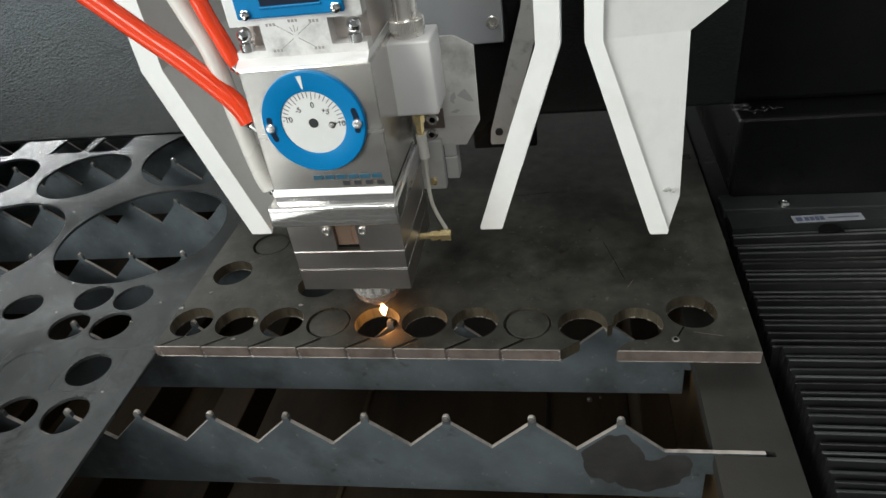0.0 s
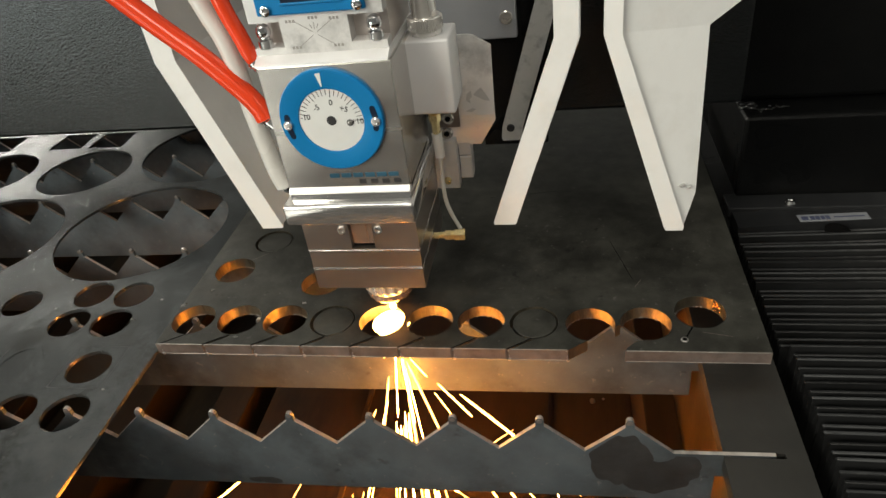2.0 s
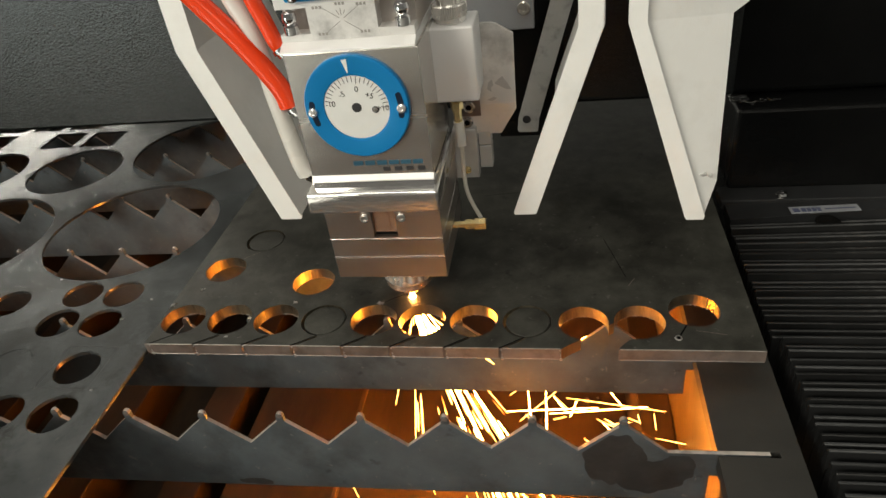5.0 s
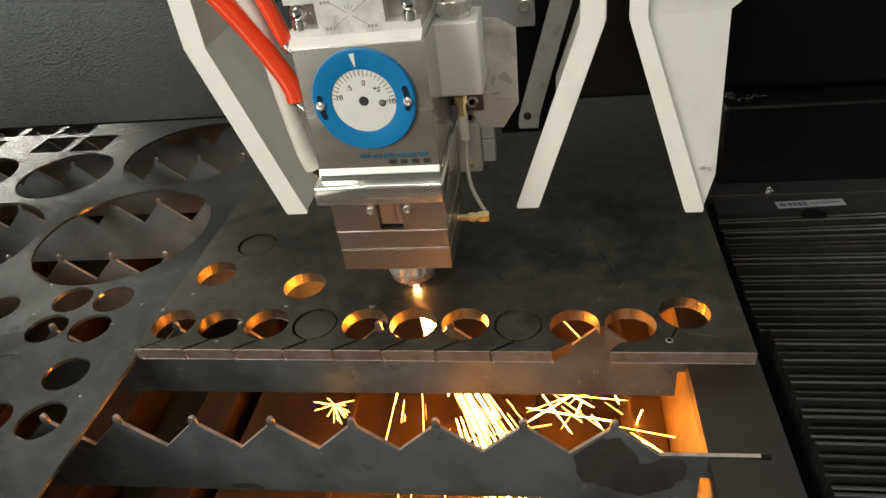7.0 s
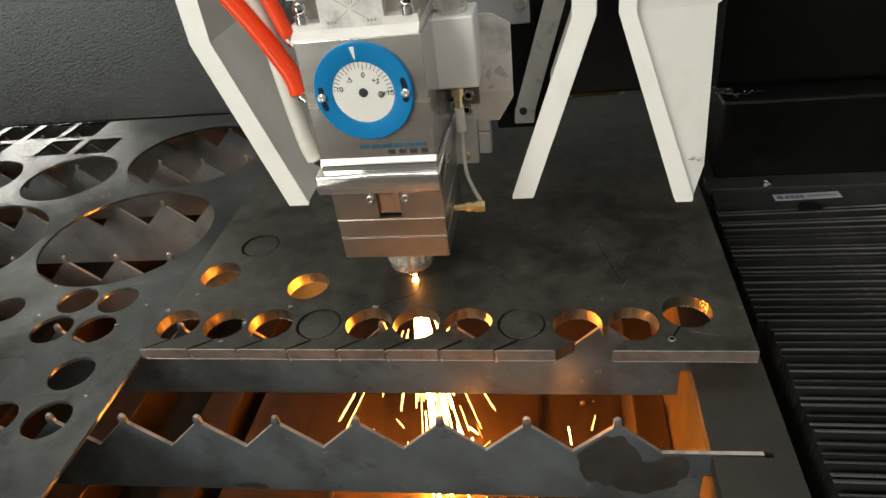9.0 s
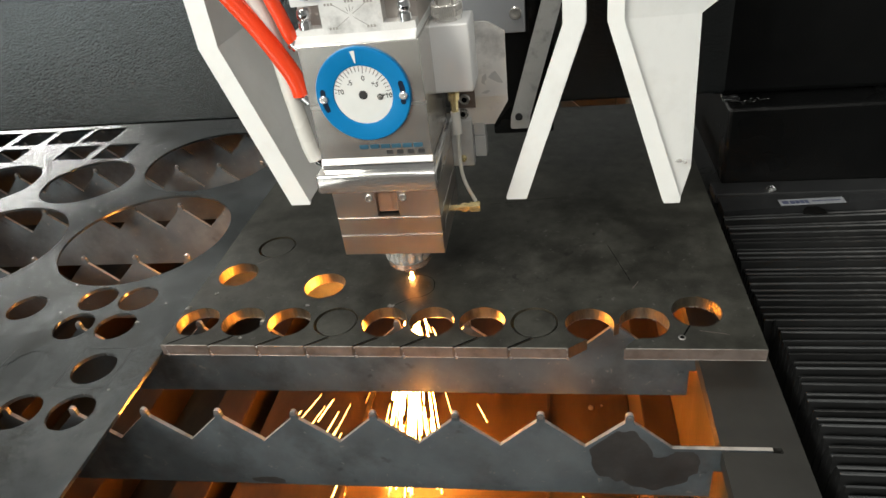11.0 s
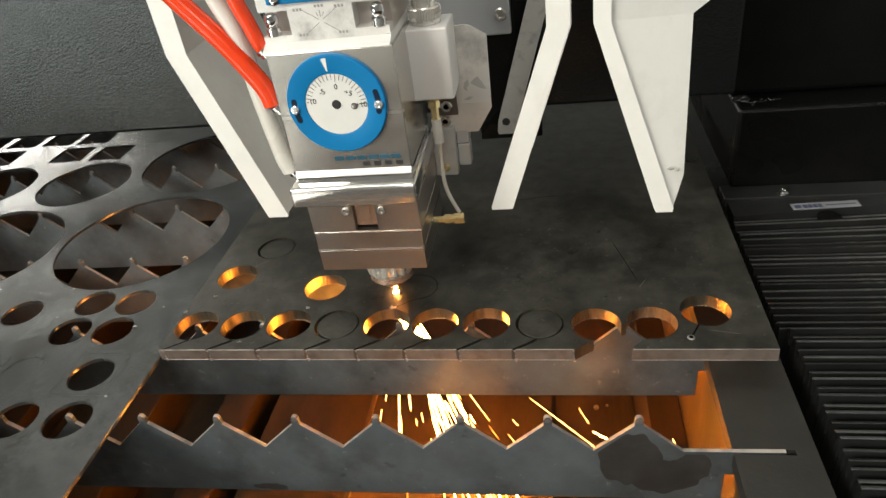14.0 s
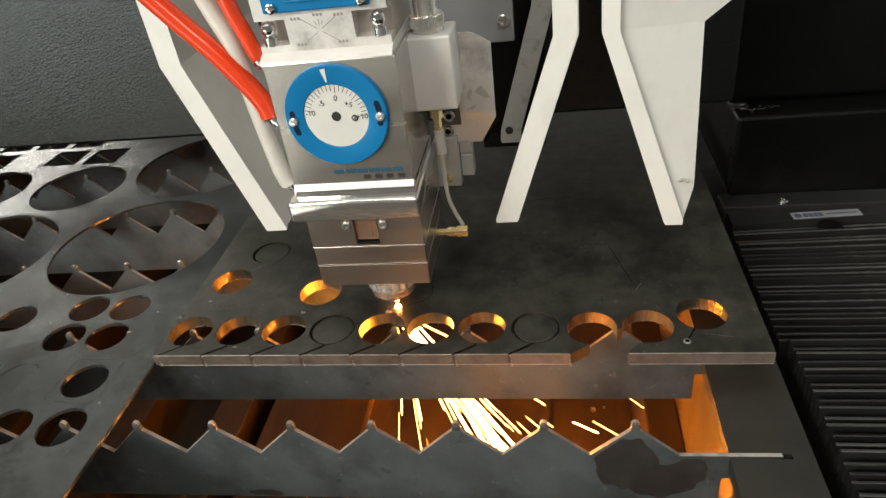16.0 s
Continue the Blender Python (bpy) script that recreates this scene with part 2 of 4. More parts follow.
M_FLOOR = mat("hall_concrete", (0.28, 0.28, 0.27), 0.7, 0.0, 0.15, 3, 0.1, 60)
M_CORE = glow("jet_core_glow", (1.0, 0.30, 0.035), 520.0)
M_SPARK = glow("white_hot_spark", (1.0, 0.31, 0.04), 270.0)
M_SPARK_YELLOW = glow("yellow_spark", (1.0, 0.48, 0.12), 10.0)
M_SPARK_FAN = glow("hot_spray_spark", (1.0, 0.36, 0.055), 55.0)
M_SPARK_DIM = glow("orange_spark", (1.0, 0.36, 0.07), 2.2)
M_FLAME = glow("pierce_flame", (1.0, 0.47, 0.12), 30.0)
M_KERF_FLAME = glow("kerf_flame", (1.0, 0.45, 0.11), 200.0)


# ---------------------------------------------------------------- building helpers
def finish(name, bm, material, smooth=False):
    me = bpy.data.meshes.new(name)
    bmesh.ops.recalc_face_normals(bm, faces=bm.faces)
    if smooth:
        for f in bm.faces:
            f.smooth = True
        for e in bm.edges:
            if len(e.link_faces) == 2 and e.calc_face_angle() > 0.6:
                e.smooth = False
    bm.to_mesh(me)
    bm.free()
    me.materials.append(material)
    return me


def part(name, bm, material, parent, label="", smooth=False):
    """One mesh under a thing or a part; the bmesh is given in plan coordinates."""
    o = origin(parent)
    bmesh.ops.translate(bm, verts=bm.verts, vec=-o)
    ob = new(name, finish(name, bm, material, smooth))
    ob.parent = parent
    return tagged(ob, label)


def origin(ob):
    p = Vector((0, 0, 0))
    while ob:
        p += ob.location
        ob = ob.parent
    return p


def thing(name, at, label, category, group="", kind=""):
    ob = new(name)
    ob.empty_display_size = 0.02
    ob.location = at
    return tagged(ob, label, category, group, kind)


def solid(name, bm, material, label, category, group="", kind="", smooth=False):
    return tagged(new(name, finish(name, bm, material, smooth)), label, category, group, kind)


def box(x0, x1, y0, y1, z0, z1, bevel=0.0, bm=None, seg=2):
    own = bmesh.new()
    bmesh.ops.create_cube(own, size=1.0)
    for v in own.verts:
        v.co = Vector((x0 + (v.co.x + 0.5) * (x1 - x0), y0 + (v.co.y + 0.5) * (y1 - y0), z0 + (v.co.z + 0.5) * (z1 - z0)))
    if bevel:
        bmesh.ops.bevel(own, geom=own.edges[:], offset=bevel, segments=seg, affect="EDGES", profile=0.5)
    return merged(bm, own)


def merged(bm, own):
    if bm is None:
        return own
    me = bpy.data.meshes.new("tmp")
    own.to_mesh(me)
    own.free()
    bm.from_mesh(me)
    bpy.data.meshes.remove(me)
    return bm


def lathe(profile, at, axis=(0, 0, 1), n=32, bm=None):
    """A turned body: profile rows of (radius, height) along the axis from the place at."""
    own = bmesh.new()
    turn = Vector((0, 0, 1)).rotation_difference(Vector(axis)).to_matrix()
    rings = []
    for r, h in profile:
        rings.append([own.verts.new(Vector(at) + turn @ Vector((r * math.cos(2 * math.pi * k / n), r * math.sin(2 * math.pi * k / n), h)))
                      for k in range(n)])
    for a, b in zip(rings, rings[1:]):
        for k in range(n):
            own.faces.new((a[k], a[(k + 1) % n], b[(k + 1) % n], b[k]))
    own.faces.new(rings[0][::-1])
    own.faces.new(rings[-1])
    return merged(bm, own)


def tube(points, radius, n=14, steps=10, bm=None):
    """A hose through the points, Catmull-Rom smoothed."""
    p = [Vector(q) for q in points]
    p = [2 * p[0] - p[1]] + p + [2 * p[-1] - p[-2]]
    path = []
    for i in range(1, len(p) - 2):
        for s in range(steps):
            u = s / steps
            path.append(0.5 * ((2 * p[i]) + (p[i + 1] - p[i - 1]) * u + (2 * p[i - 1] - 5 * p[i] + 4 * p[i + 1] - p[i + 2]) * u * u
                               + (3 * p[i] - p[i - 1] - 3 * p[i + 1] + p[i + 2]) * u ** 3))
    path.append(p[-2])
    own = bmesh.new()
    rings, side = [], Vector((0.3, 1, 0.2))
    for i, q in enumerate(path):
        d = (path[min(i + 1, len(path) - 1)] - path[max(i - 1, 0)]).normalized()
        side = (side - d * side.dot(d)).normalized()
        up = d.cross(side)
        rings.append([own.verts.new(q + radius * (math.cos(2 * math.pi * k / n) * side + math.sin(2 * math.pi * k / n) * up)) for k in range(n)])
    for a, b in zip(rings, rings[1:]):
        for k in range(n):
            own.faces.new((a[k], a[(k + 1) % n], b[(k + 1) % n], b[k]))
    own.faces.new(rings[0][::-1])
    own.faces.new(rings[-1])
    return merged(bm, own)


def extruded(outline, holes, z0, z1, axis="z", at=0.0, bm=None):
    """A plate from an outline and holes (lists of 2D points), from z0 to z1. axis z: in the x-y plane; axis y: points are (x, z), thickness along y."""
    own = bmesh.new()
    edges = []
    for loop in [outline, *holes]:
        vs = [own.verts.new((x, y, 0)) for x, y in loop]
        edges += [own.edges.new((a, b)) for a, b in zip(vs, vs[1:] + vs[:1])]
    bmesh.ops.triangle_fill(own, use_beauty=True, use_dissolve=False, edges=edges)
    flat = own.faces[:]
    got = bmesh.ops.extrude_face_region(own, geom=flat)
    top = [v for v in got["geom"] if isinstance(v, bmesh.types.BMVert)]
    for v in own.verts:
        v.co.z = z0
    for v in top:
        v.co.z = z1
    if axis == "y":
        for v in own.verts:
            v.co = Vector((v.co.x, v.co.z, v.co.y))
    if axis == "x":
        for v in own.verts:
            v.co = Vector((v.co.z, v.co.x, v.co.y))
    return merged(bm, own)


def circle(cx, cy, r, n=40, a0=0.0, a1=360.0, wobble=0.0):
    full = abs(a1 - a0) >= 360
    out = []
    for k in range(n if full else n + 1):
        a = radians(a0 + (a1 - a0) * k / n)
        rr = r + wobble * math.sin(7 * a + cx * 90)
        out.append((cx + rr * math.cos(a), cy + rr * math.sin(a)))
    return out


def lettering(text, size, at, turn, material, parent, label=""):
    cu = bpy.data.curves.new("lettering", "FONT")
    cu.body, cu.size, cu.align_x, cu.align_y, cu.extrude = text, size, "CENTER", "CENTER", 0.0001
    tmp = new("lettering", cu)
    dg = bpy.context.evaluated_depsgraph_get()
    me = bpy.data.meshes.new_from_object(tmp.evaluated_get(dg))
    bpy.data.objects.remove(tmp)
    me.transform(Matrix.Translation(Vector(at) - origin(parent)) @ turn)
    me.materials.clear()
    me.materials.append(material)
    ob = new("numeral", me)
    ob.parent = parent
    return tagged(ob, label)


# ---------------------------------------------------------------- hall and machine bed
solid("floor", box(-7, 7, -7, 7, -0.95, -0.85), M_FLOOR, "grey concrete factory floor", "floor", kind="structure")
for nm, b in (("wall_north", (-7, 7, 7, 7.2, -0.85, 4.6)), ("wall_south", (-7, 7, -7.2, -7, -0.85, 4.6)),
              ("wall_east", (7, 7.2, -7.2, 7.2, -0.85, 4.6)), ("wall_west", (-7.2, -7, -7.2, 7.2, -0.85, 4.6))):
    solid(nm, box(*b), M_HALL, "pale grey painted factory hall wall", "wall", kind="structure")
solid("ceiling", box(-7.2, 7.2, -7.2, 7.2, 4.6, 4.8), M_HALL, "pale factory hall ceiling", "ceiling", kind="structure")

INNER_X0, INNER_X1 = -0.95, 0.466
bed = thing("machine_bed", (0, 0, -0.85), "dark steel laser cutting bed with rusty spark tray", "machine bed")
right_rail = extruded([(INNER_X1, -0.75), (0.523, -0.75), (0.523, 0.95), (INNER_X1, 0.95)],
                      [[(0.468, s - 0.0035), (0.5085, s - 0.0035), (0.5085, s + 0.0015), (0.468, s + 0.0015)]
                       for s in (-0.392, -0.2795, -0.1675, -0.0545, 0.0575, 0.1695)], -0.062, -0.048)
part("side_rail", right_rail, M_FRAME, bed, "dark steel side rail with slat slots")
part("rail_wall", box(INNER_X1 + 0.004, 0.52, -0.75, 0.95, -0.60, -0.0625), M_LIT_RUST, bed, "rusty inner wall of the spark tray")
part("side_rail", box(INNER_X0 - 0.06, INNER_X0, -0.75, 0.95, -0.60, -0.048, 0.002), M_FRAME, bed)
part("tray_floor", box(INNER_X0, INNER_X1 + 0.004, -0.75, 0.95, -0.42, -0.375), M_TRAY, bed, "rust-brown spark tray floor")
part("end_wall", box(INNER_X0 - 0.06, 0.523, 0.95, 1.0, -0.60, -0.048, 0.002), M_FRAME, bed)
part("end_wall", box(INNER_X0 - 0.06, 0.523, -0.80, -0.75, -0.60, -0.048, 0.002), M_FRAME, bed)
part("plinth", box(INNER_X0 - 0.06, 0.523, -0.80, 1.0, -0.85, -0.602), M_FRAME, bed)
for x0, x1 in ((-0.72, -0.66), (-0.50, -0.44), (-0.302, -0.238), (-0.138, -0.088)):
    part("support_beam", box(x0, x1, -0.74, 0.94, -0.3749, -0.31, 0.002), M_TRAY, bed, "rusty scoured beam along the tray")
part("tray_plate", box(-0.056, 0.4355, -0.74, 0.94, -0.3749, -0.31, 0.002), M_TRAY, bed, "rust-brown raised plate under the cut")
part("plate_seam", box(0.0850, 0.0910, -0.74, 0.94, -0.3099, -0.3040, 0.001), M_LIT_RUST, bed, "rusty weld seam")
part("plate_seam", box(0.3300, 0.3350, -0.74, 0.94, -0.3099, -0.3060, 0.001), M_DIVIDER, bed)
part("wall_ledge", box(0.4360, INNER_X1 + 0.0038, -0.74, 0.94, -0.316, -0.205, 0.002), M_TRAY, bed, "rusty ledge along the tray's wall")


rnd = random.Random(21)
bm = bmesh.new()
for k in range(70):
    at = Vector((rnd.gauss(0.4819, 0.0035), rnd.uniform(0.0622, 0.1336), -0.2046))
    for v in bmesh.ops.create_icosphere(bm, subdivisions=1, radius=rnd.uniform(0.0004, 0.0011))["verts"]:
        v.co += at
tagged(part("slag_grains", bm, M_SLAG, bed, "small bright slag grains on the ledge", True), kind="stuff")
for x, y, r in ((0.3867, 0.2290, 0.0036), (0.4007, 0.2330, 0.0018)):
    bm = bmesh.new()
    for v in bmesh.ops.create_icosphere(bm, subdivisions=2, radius=r)["verts"]:
        v.co = Vector((v.co.x + x, v.co.y + y, v.co.z * 0.9 - 0.3075))
    part("slag_ball", bm, M_SLAG, bed, "round slag ball in the tray", True)

tip_mesh = finish("tooth_tip", lathe([(0.0020, -0.0019), (0.0027, -0.0013), (0.0027, 0.0013), (0.0020, 0.0019)], (0, 0, 0), (0, 1, 0), 10), M_TIP, True)


def slat(y, tip_x, x0, x1, turn):
    """A saw-toothed support slat: knob-tipped teeth every 64 mm."""
    pitch, zt, zv, zb = 0.0643, -0.0115, -0.0468, -0.101
    k0, k1 = math.ceil((x0 - tip_x + 0.02) / pitch), math.floor((x1 - 0.06 - tip_x) / pitch)
    top = [(x0, zv)]
    rnd = random.Random(int(y * 1000))
    for k in range(k0, k1 + 1):
        c, dz = tip_x + k * pitch, rnd.uniform(-0.0008, 0.0)
        top += [(c - pitch / 2 + 0.0004, zv), (c - 0.0031, zt - 0.0085 + dz), (c - 0.0029, zt - 0.003 + dz), (c - 0.0018, zt - 0.0006 + dz), (c, zt + dz),
                (c + 0.0018, zt - 0.0006 + dz), (c + 0.0029, zt - 0.003 + dz), (c + 0.0031, zt - 0.0085 + dz)]
    last = tip_x + k1 * pitch + pitch / 2
    top += [(last, zv), (x1, zv), (x1, zb + 0.03), (min(x1 - 0.002, INNER_X1 - 0.004), zb + 0.03), (min(x1 - 0.002, INNER_X1 - 0.004), zb), (x0, zb)]
    bm = extruded(top, [], -0.0016, 0.0016, "y")
    ob = solid("support_slat", bm, M_SLAT, "saw-toothed grey steel support slat with soot", "support slat", "support slats")
    ob.matrix_world = Matrix.Translation((0, y, 0)) @ pose(0, 0, 0, 0, 0, turn)
    # upward faces get the paler steel, so the caught light is painted in
    ob.data.materials.append(M_LIT_SLAT_EDGE)
    for f in ob.data.polygons:
        if f.normal.z > 0.3:
            f.material_index = 1
    for k in range(k0, k1 + 1):
        tip = new("tooth_tip", tip_mesh)
        tip.parent, tip.location = ob, (tip_x + k * pitch, 0, zt - 0.0030 + rnd.uniform(-0.0007, 0.0001))
        tip.rotation_euler = (0, rnd.uniform(0, 6), rnd.uniform(-0.15, 0.15))
    return ob


front_slat = slat(-0.0635, 0.0132, -0.93, 0.5015, 0.93)
slat(0.0475, 0.011, -0.93, 0.5015, 0.6)
for y, tx in ((0.163, -0.0575), (0.503, -0.19), (0.616, -0.16), (-0.177, 0.02), (-0.289, 0.03)):
    slat(y, tx, -0.93, 0.462, 0)
slat(0.2820, -0.1248, -0.93, 0.462, 0.9)
slat(0.3953, -0.1855, -0.93, 0.462, 0.7)
for cx, cz, rx, rz, wob, seed in ((0.3935, -0.0560, 0.0220, 0.0290, 0.2, 1.3), (0.4210, -0.0740, 0.0265, 0.0195, 0.35, 0.4), (0.4400, -0.0610, 0.0110, 0.0170, 0.7, 1.9), (0.1020, -0.0960, 0.0130, 0.0045, 1.0, 2.1)):
    bm = bmesh.new()
    ring = []
    for k in range(64):
        a = 2 * math.pi * k / 64
        w = 1 + wob * 0.16 * math.sin(2 * a + seed) + wob * 0.10 * math.sin(3 * a + 2 * seed) + 0.05 * math.sin(7 * a) + 0.03 * math.sin(11 * a + seed)
        px = cx + rx * w * math.cos(a)
        roof = -0.0495 + 1.02 * max(0.0, 0.0300 - abs(px - 0.3990))
        ring.append((px, max(-0.1005, min(roof, cz + rz * w * math.sin(a)))))
    bm = extruded(ring, [], -0.00172 - 0.00004 * seed, -0.00162, "y")
    ob = new("soot_stain", finish("soot_stain", bm, M_SOOT))
    ob.parent = front_slat
    tagged(ob, "black oily soot stain")

# ---------------------------------------------------------------- workpieces
HR = 0.0199
ROW = [(0.0215, 0.0328), (0.0660, 0.0330), (0.1097, 0.0330), (0.1537, 0.0328), (0.1982, 0.0332), (0.2404, 0.0335), (0.2842, 0.0330), (0.3285, 0.0322)]
H8, H9 = (0.3739, 0.0308), (0.4178, 0.0322)
SINGLE = [(0.4612, 0.0467), (0.0545, 0.1569), (0.0314, 0.1068), (0.1280, 0.0871)]


def slit(x, dx=0.0185, top=0.0118, w=0.0026):
    return [(x - w / 2, 0), (x - w / 2 + dx * 0.12, 0.0015), (x + dx - w / 2, top), (x + dx + w, top), (x + w + dx * 0.12, 0.0012), (x + w / 2, 0)]


outline = []
SLITS = (0.0451, 0.09, 0.134, 0.1775, 0.2188, 0.2634, 0.308)
for x in (0.0005, *SLITS):
    outline += slit(x) if x > 0.001 else [(0, 0), (0.004, 0)]
outline += [(0.3560, 0), (0.3640, 0.0060), (0.3712, 0.0112)]
outline += circle(*H8, HR, 34, -98, -369)
outline += [(0.3950, 0.0290)]
outline += circle(*H9, HR, 34, 184, -100)
outline += [(0.4085, 0.0108), (0.4035, 0.0060), (0.4005, 0.0025), (0.3992, 0), (0.5055, 0), (0.5055, 0.505), (0, 0.505)]
holes = [circle(x, y, HR, 40, wobble=0.00012) for x, y in ROW + SINGLE]
holes += [circle(0.4448, 0.0134, 0.0022, 12), circle(0.0006 + 0.003, 0.0545, 0.0012, 10), circle(0.0205, 0.0740, 0.0011, 10)]
steel_plate = thing("steel_plate", (0, 0, 0), "thick dark hot-rolled steel plate with laser-cut holes", "steel plate")
bm = extruded(outline, holes, -0.0112, -0.0002)
body = part("plate_body", bm, M_HOLE, steel_plate, "thick plate with brownish front edge and blue-grey cut walls")
body.data.materials.append(M_EDGE)
for poly in body.data.polygons:
    if poly.normal.y < -0.8 and abs(poly.center.y) < 0.002:
        poly.material_index = 1
bm = extruded(outline, holes, -0.00019, 0.0)
part("plate_skin", bm, M_PLATE, steel_plate, "dark mill-scale top skin")
for x, y in (ROW[3], ROW[7], SINGLE[1]):
    # added unseen bottom flange shuts out light from below, keeping the ring dark
    bm = lathe([(HR - 0.0004, -0.0112), (HR - 0.0004, -0.0106), (HR - 0.0020, -0.0102), (HR - 0.0020, -0.0010), (HR - 0.0023, -0.0007)], (x + 0.0004, y + 0.0004, 0), n=40)
    solid("cut_disc", bm, M_PLATE, "dark round steel disc still lying in its cut hole", "cut disc", "cut discs")
for x, y, r in ((0.0018, 0.0515, 0.0028), (0.0210, 0.0752, 0.0022), (0.1995, 0.0545, 0.0036), (0.120, 0.0557, 0.0025), (0.072, 0.010, 0.002)):
    bm = bmesh.new()
    rnd = random.Random(int(x * 1e5))
    for k in range(16):
        q = bmesh.ops.create_icosphere(bm, subdivisions=1, radius=r * rnd.uniform(0.12, 0.32))["verts"]
        a, d = rnd.uniform(0, 6.28), r * rnd.uniform(0.2, 1.0)
        for v in q:
            v.co = Vector((v.co.x, v.co.y, v.co.z * 0.5)) + Vector((x + d * math.cos(a), y + d * math.sin(a) * 0.8, r * 0.08))
    solid("slag_bead", bm, M_SLAG, "crusty grey slag spatter round a pierce point", "slag", "slag beads", smooth=True)
for x in (0.0035, *SLITS, 0.354):
    bm = bmesh.new()
    for q, size, high in ((-0.0108, 0.0013, 1.6), (-0.0070, 0.0006, 2.5), (-0.0014, 0.0008, 1.5)):
        for v in bmesh.ops.create_icosphere(bm, subdivisions=1, radius=size)["verts"]:
            v.co = Vector((v.co.x * 1.1, v.co.y * 0.8, v.co.z * high)) + Vector((x + 0.0012 + 0.06 * (-0.0014 - q), -0.0003, q))
    part("slag_drop", bm, M_SLAG, steel_plate, "small hardened slag drop", True)

# added bright strips that draw the highlight along the plate's front edges
ends = (0.0005, *SLITS, 0.3560)
for x0, x1 in [*zip(ends, ends[1:]), (0.3985, 0.5058)]:
    part("edge_burr", box(x0 + 0.0018, x1 - 0.0006, -0.0004, 0.0005, -0.0007, 0.00025, 0.0002, seg=1), M_HIGHLIGHT_DROSS, steel_plate, "thin bright strip painting the edge highlight")
    part("edge_burr", box(x0 + 0.0018, x1 - 0.0006, -0.0003, 0.0005, -0.0114, -0.0108, 0.0002, seg=1), M_HIGHLIGHT_DROSS, steel_plate)
for x, y in ROW[:3] + ROW[4:7] + [H8, H9] + [SINGLE[0], SINGLE[2], SINGLE[3]]:
    rnd = random.Random(int(x * 1e4))
    bm = bmesh.new()
    for k in range(30):
        a, size = radians(rnd.uniform(10, 170)), rnd.uniform(0.0002, 0.00065)
        for v in bmesh.ops.create_icosphere(bm, subdivisions=1, radius=size)["verts"]:
            v.co = Vector((v.co.x * 1.5, v.co.y, v.co.z * 1.3)) + Vector((x + (HR - 0.0002) * math.cos(a), y + (HR - 0.0002) * math.sin(a), -0.0110))
    tagged(part("dross", bm, M_HIGHLIGHT_DROSS, steel_plate, "ragged bright dross under the hole's rim", True), kind="stuff")

SHEET_TOP, SHEET_LOW = -0.0080, -0.0112
sheet_holes = [circle(-0.1239, 0.1980, 0.0977, 72), circle(-0.2939, 0.3464, 0.0632, 60), circle(-0.3290, 0.1785, 0.0969, 72), circle(-0.4410, 0.3475, 0.0610, 60),
               circle(-0.1296, 0.3986, 0.0936, 60)]
sheet_holes += [circle(x, y, 0.0198, 40) for x, y in ((-0.1126, 0.0355), (-0.0681, 0.0358), (-0.1124, 0.0783), (-0.0679, 0.0785), (-0.0551, -0.0219),
                (-0.0444, -0.0730), (-0.0930, -0.0739), (-0.1850, 0.0640), (-0.1240, -0.0200))]
for row, (ya, yb) in enumerate(((0.4195, 0.4690), (0.4820, 0.5350))):
    for x in ((-0.3355, -0.4020, -0.5230, -0.5890, -0.6550) if row == 0 else (-0.3940, -0.4570, -0.5210, -0.5860, -0.6510)):
        sheet_holes.append([(x, ya), (x + 0.0530, ya), (x + 0.0530, yb), (x, yb)])
scrap_sheet = solid("scrap_sheet", extruded([(-0.90, -0.60), (-0.0012, -0.60), (-0.0012, 0.72), (-0.90, 0.72)], sheet_holes, SHEET_LOW, SHEET_TOP), M_SHEET,
                    "blue-grey thin sheet with round and square cut-outs", "scrap sheet")
solid("cut_disc", lathe([(0.0196, SHEET_LOW), (0.0196, SHEET_TOP - 0.0003)], (-0.1242, -0.0203, 0), n=40), M_SHEET, "thin grey disc still lying in the sheet", "cut disc", "cut discs")
for a, b in (((-0.0300, 0.0040), (-0.0790, 0.0042)), ((-0.0790, 0.0042), (-0.0800, -0.0467)), ((-0.0800, -0.0467), (-0.0300, -0.0467)),
             ((-0.0300, -0.0467), (-0.0300, 0.0040)), ((-0.150, 0.000), (-0.150, -0.05))):
    d = Vector((b[0] - a[0], b[1] - a[1], 0))
    s = Vector((-d.y, d.x, 0)).normalized() * 0.0005
    bm = bmesh.new()
    lo = [Vector((*a, SHEET_TOP + 0.00003)) + s, Vector((*a, SHEET_TOP + 0.00003)) - s, Vector((*b, SHEET_TOP + 0.00003)) - s, Vector((*b, SHEET_TOP + 0.00003)) + s]
    bm.faces.new([bm.verts.new(q) for q in lo])
    part("scored_line", bm, M_INK, scrap_sheet, "thin dark scored line")
for x, y in ((-0.0252, -0.0475), (-0.140, 0.0555), (-0.033, 0.0700), (-0.047, 0.0410), (-0.152, 0.102)):
    bm = bmesh.new()
    bmesh.ops.create_icosphere(bm, subdivisions=1, radius=0.0012)
    for v in bm.verts:
        v.co = Vector((v.co.x * 1.4, v.co.y, v.co.z * 0.6)) + Vector((x, y, SHEET_TOP + 0.0004))
    part("slag_drop", bm, M_SLAG, scrap_sheet, "small bright slag drop", True)

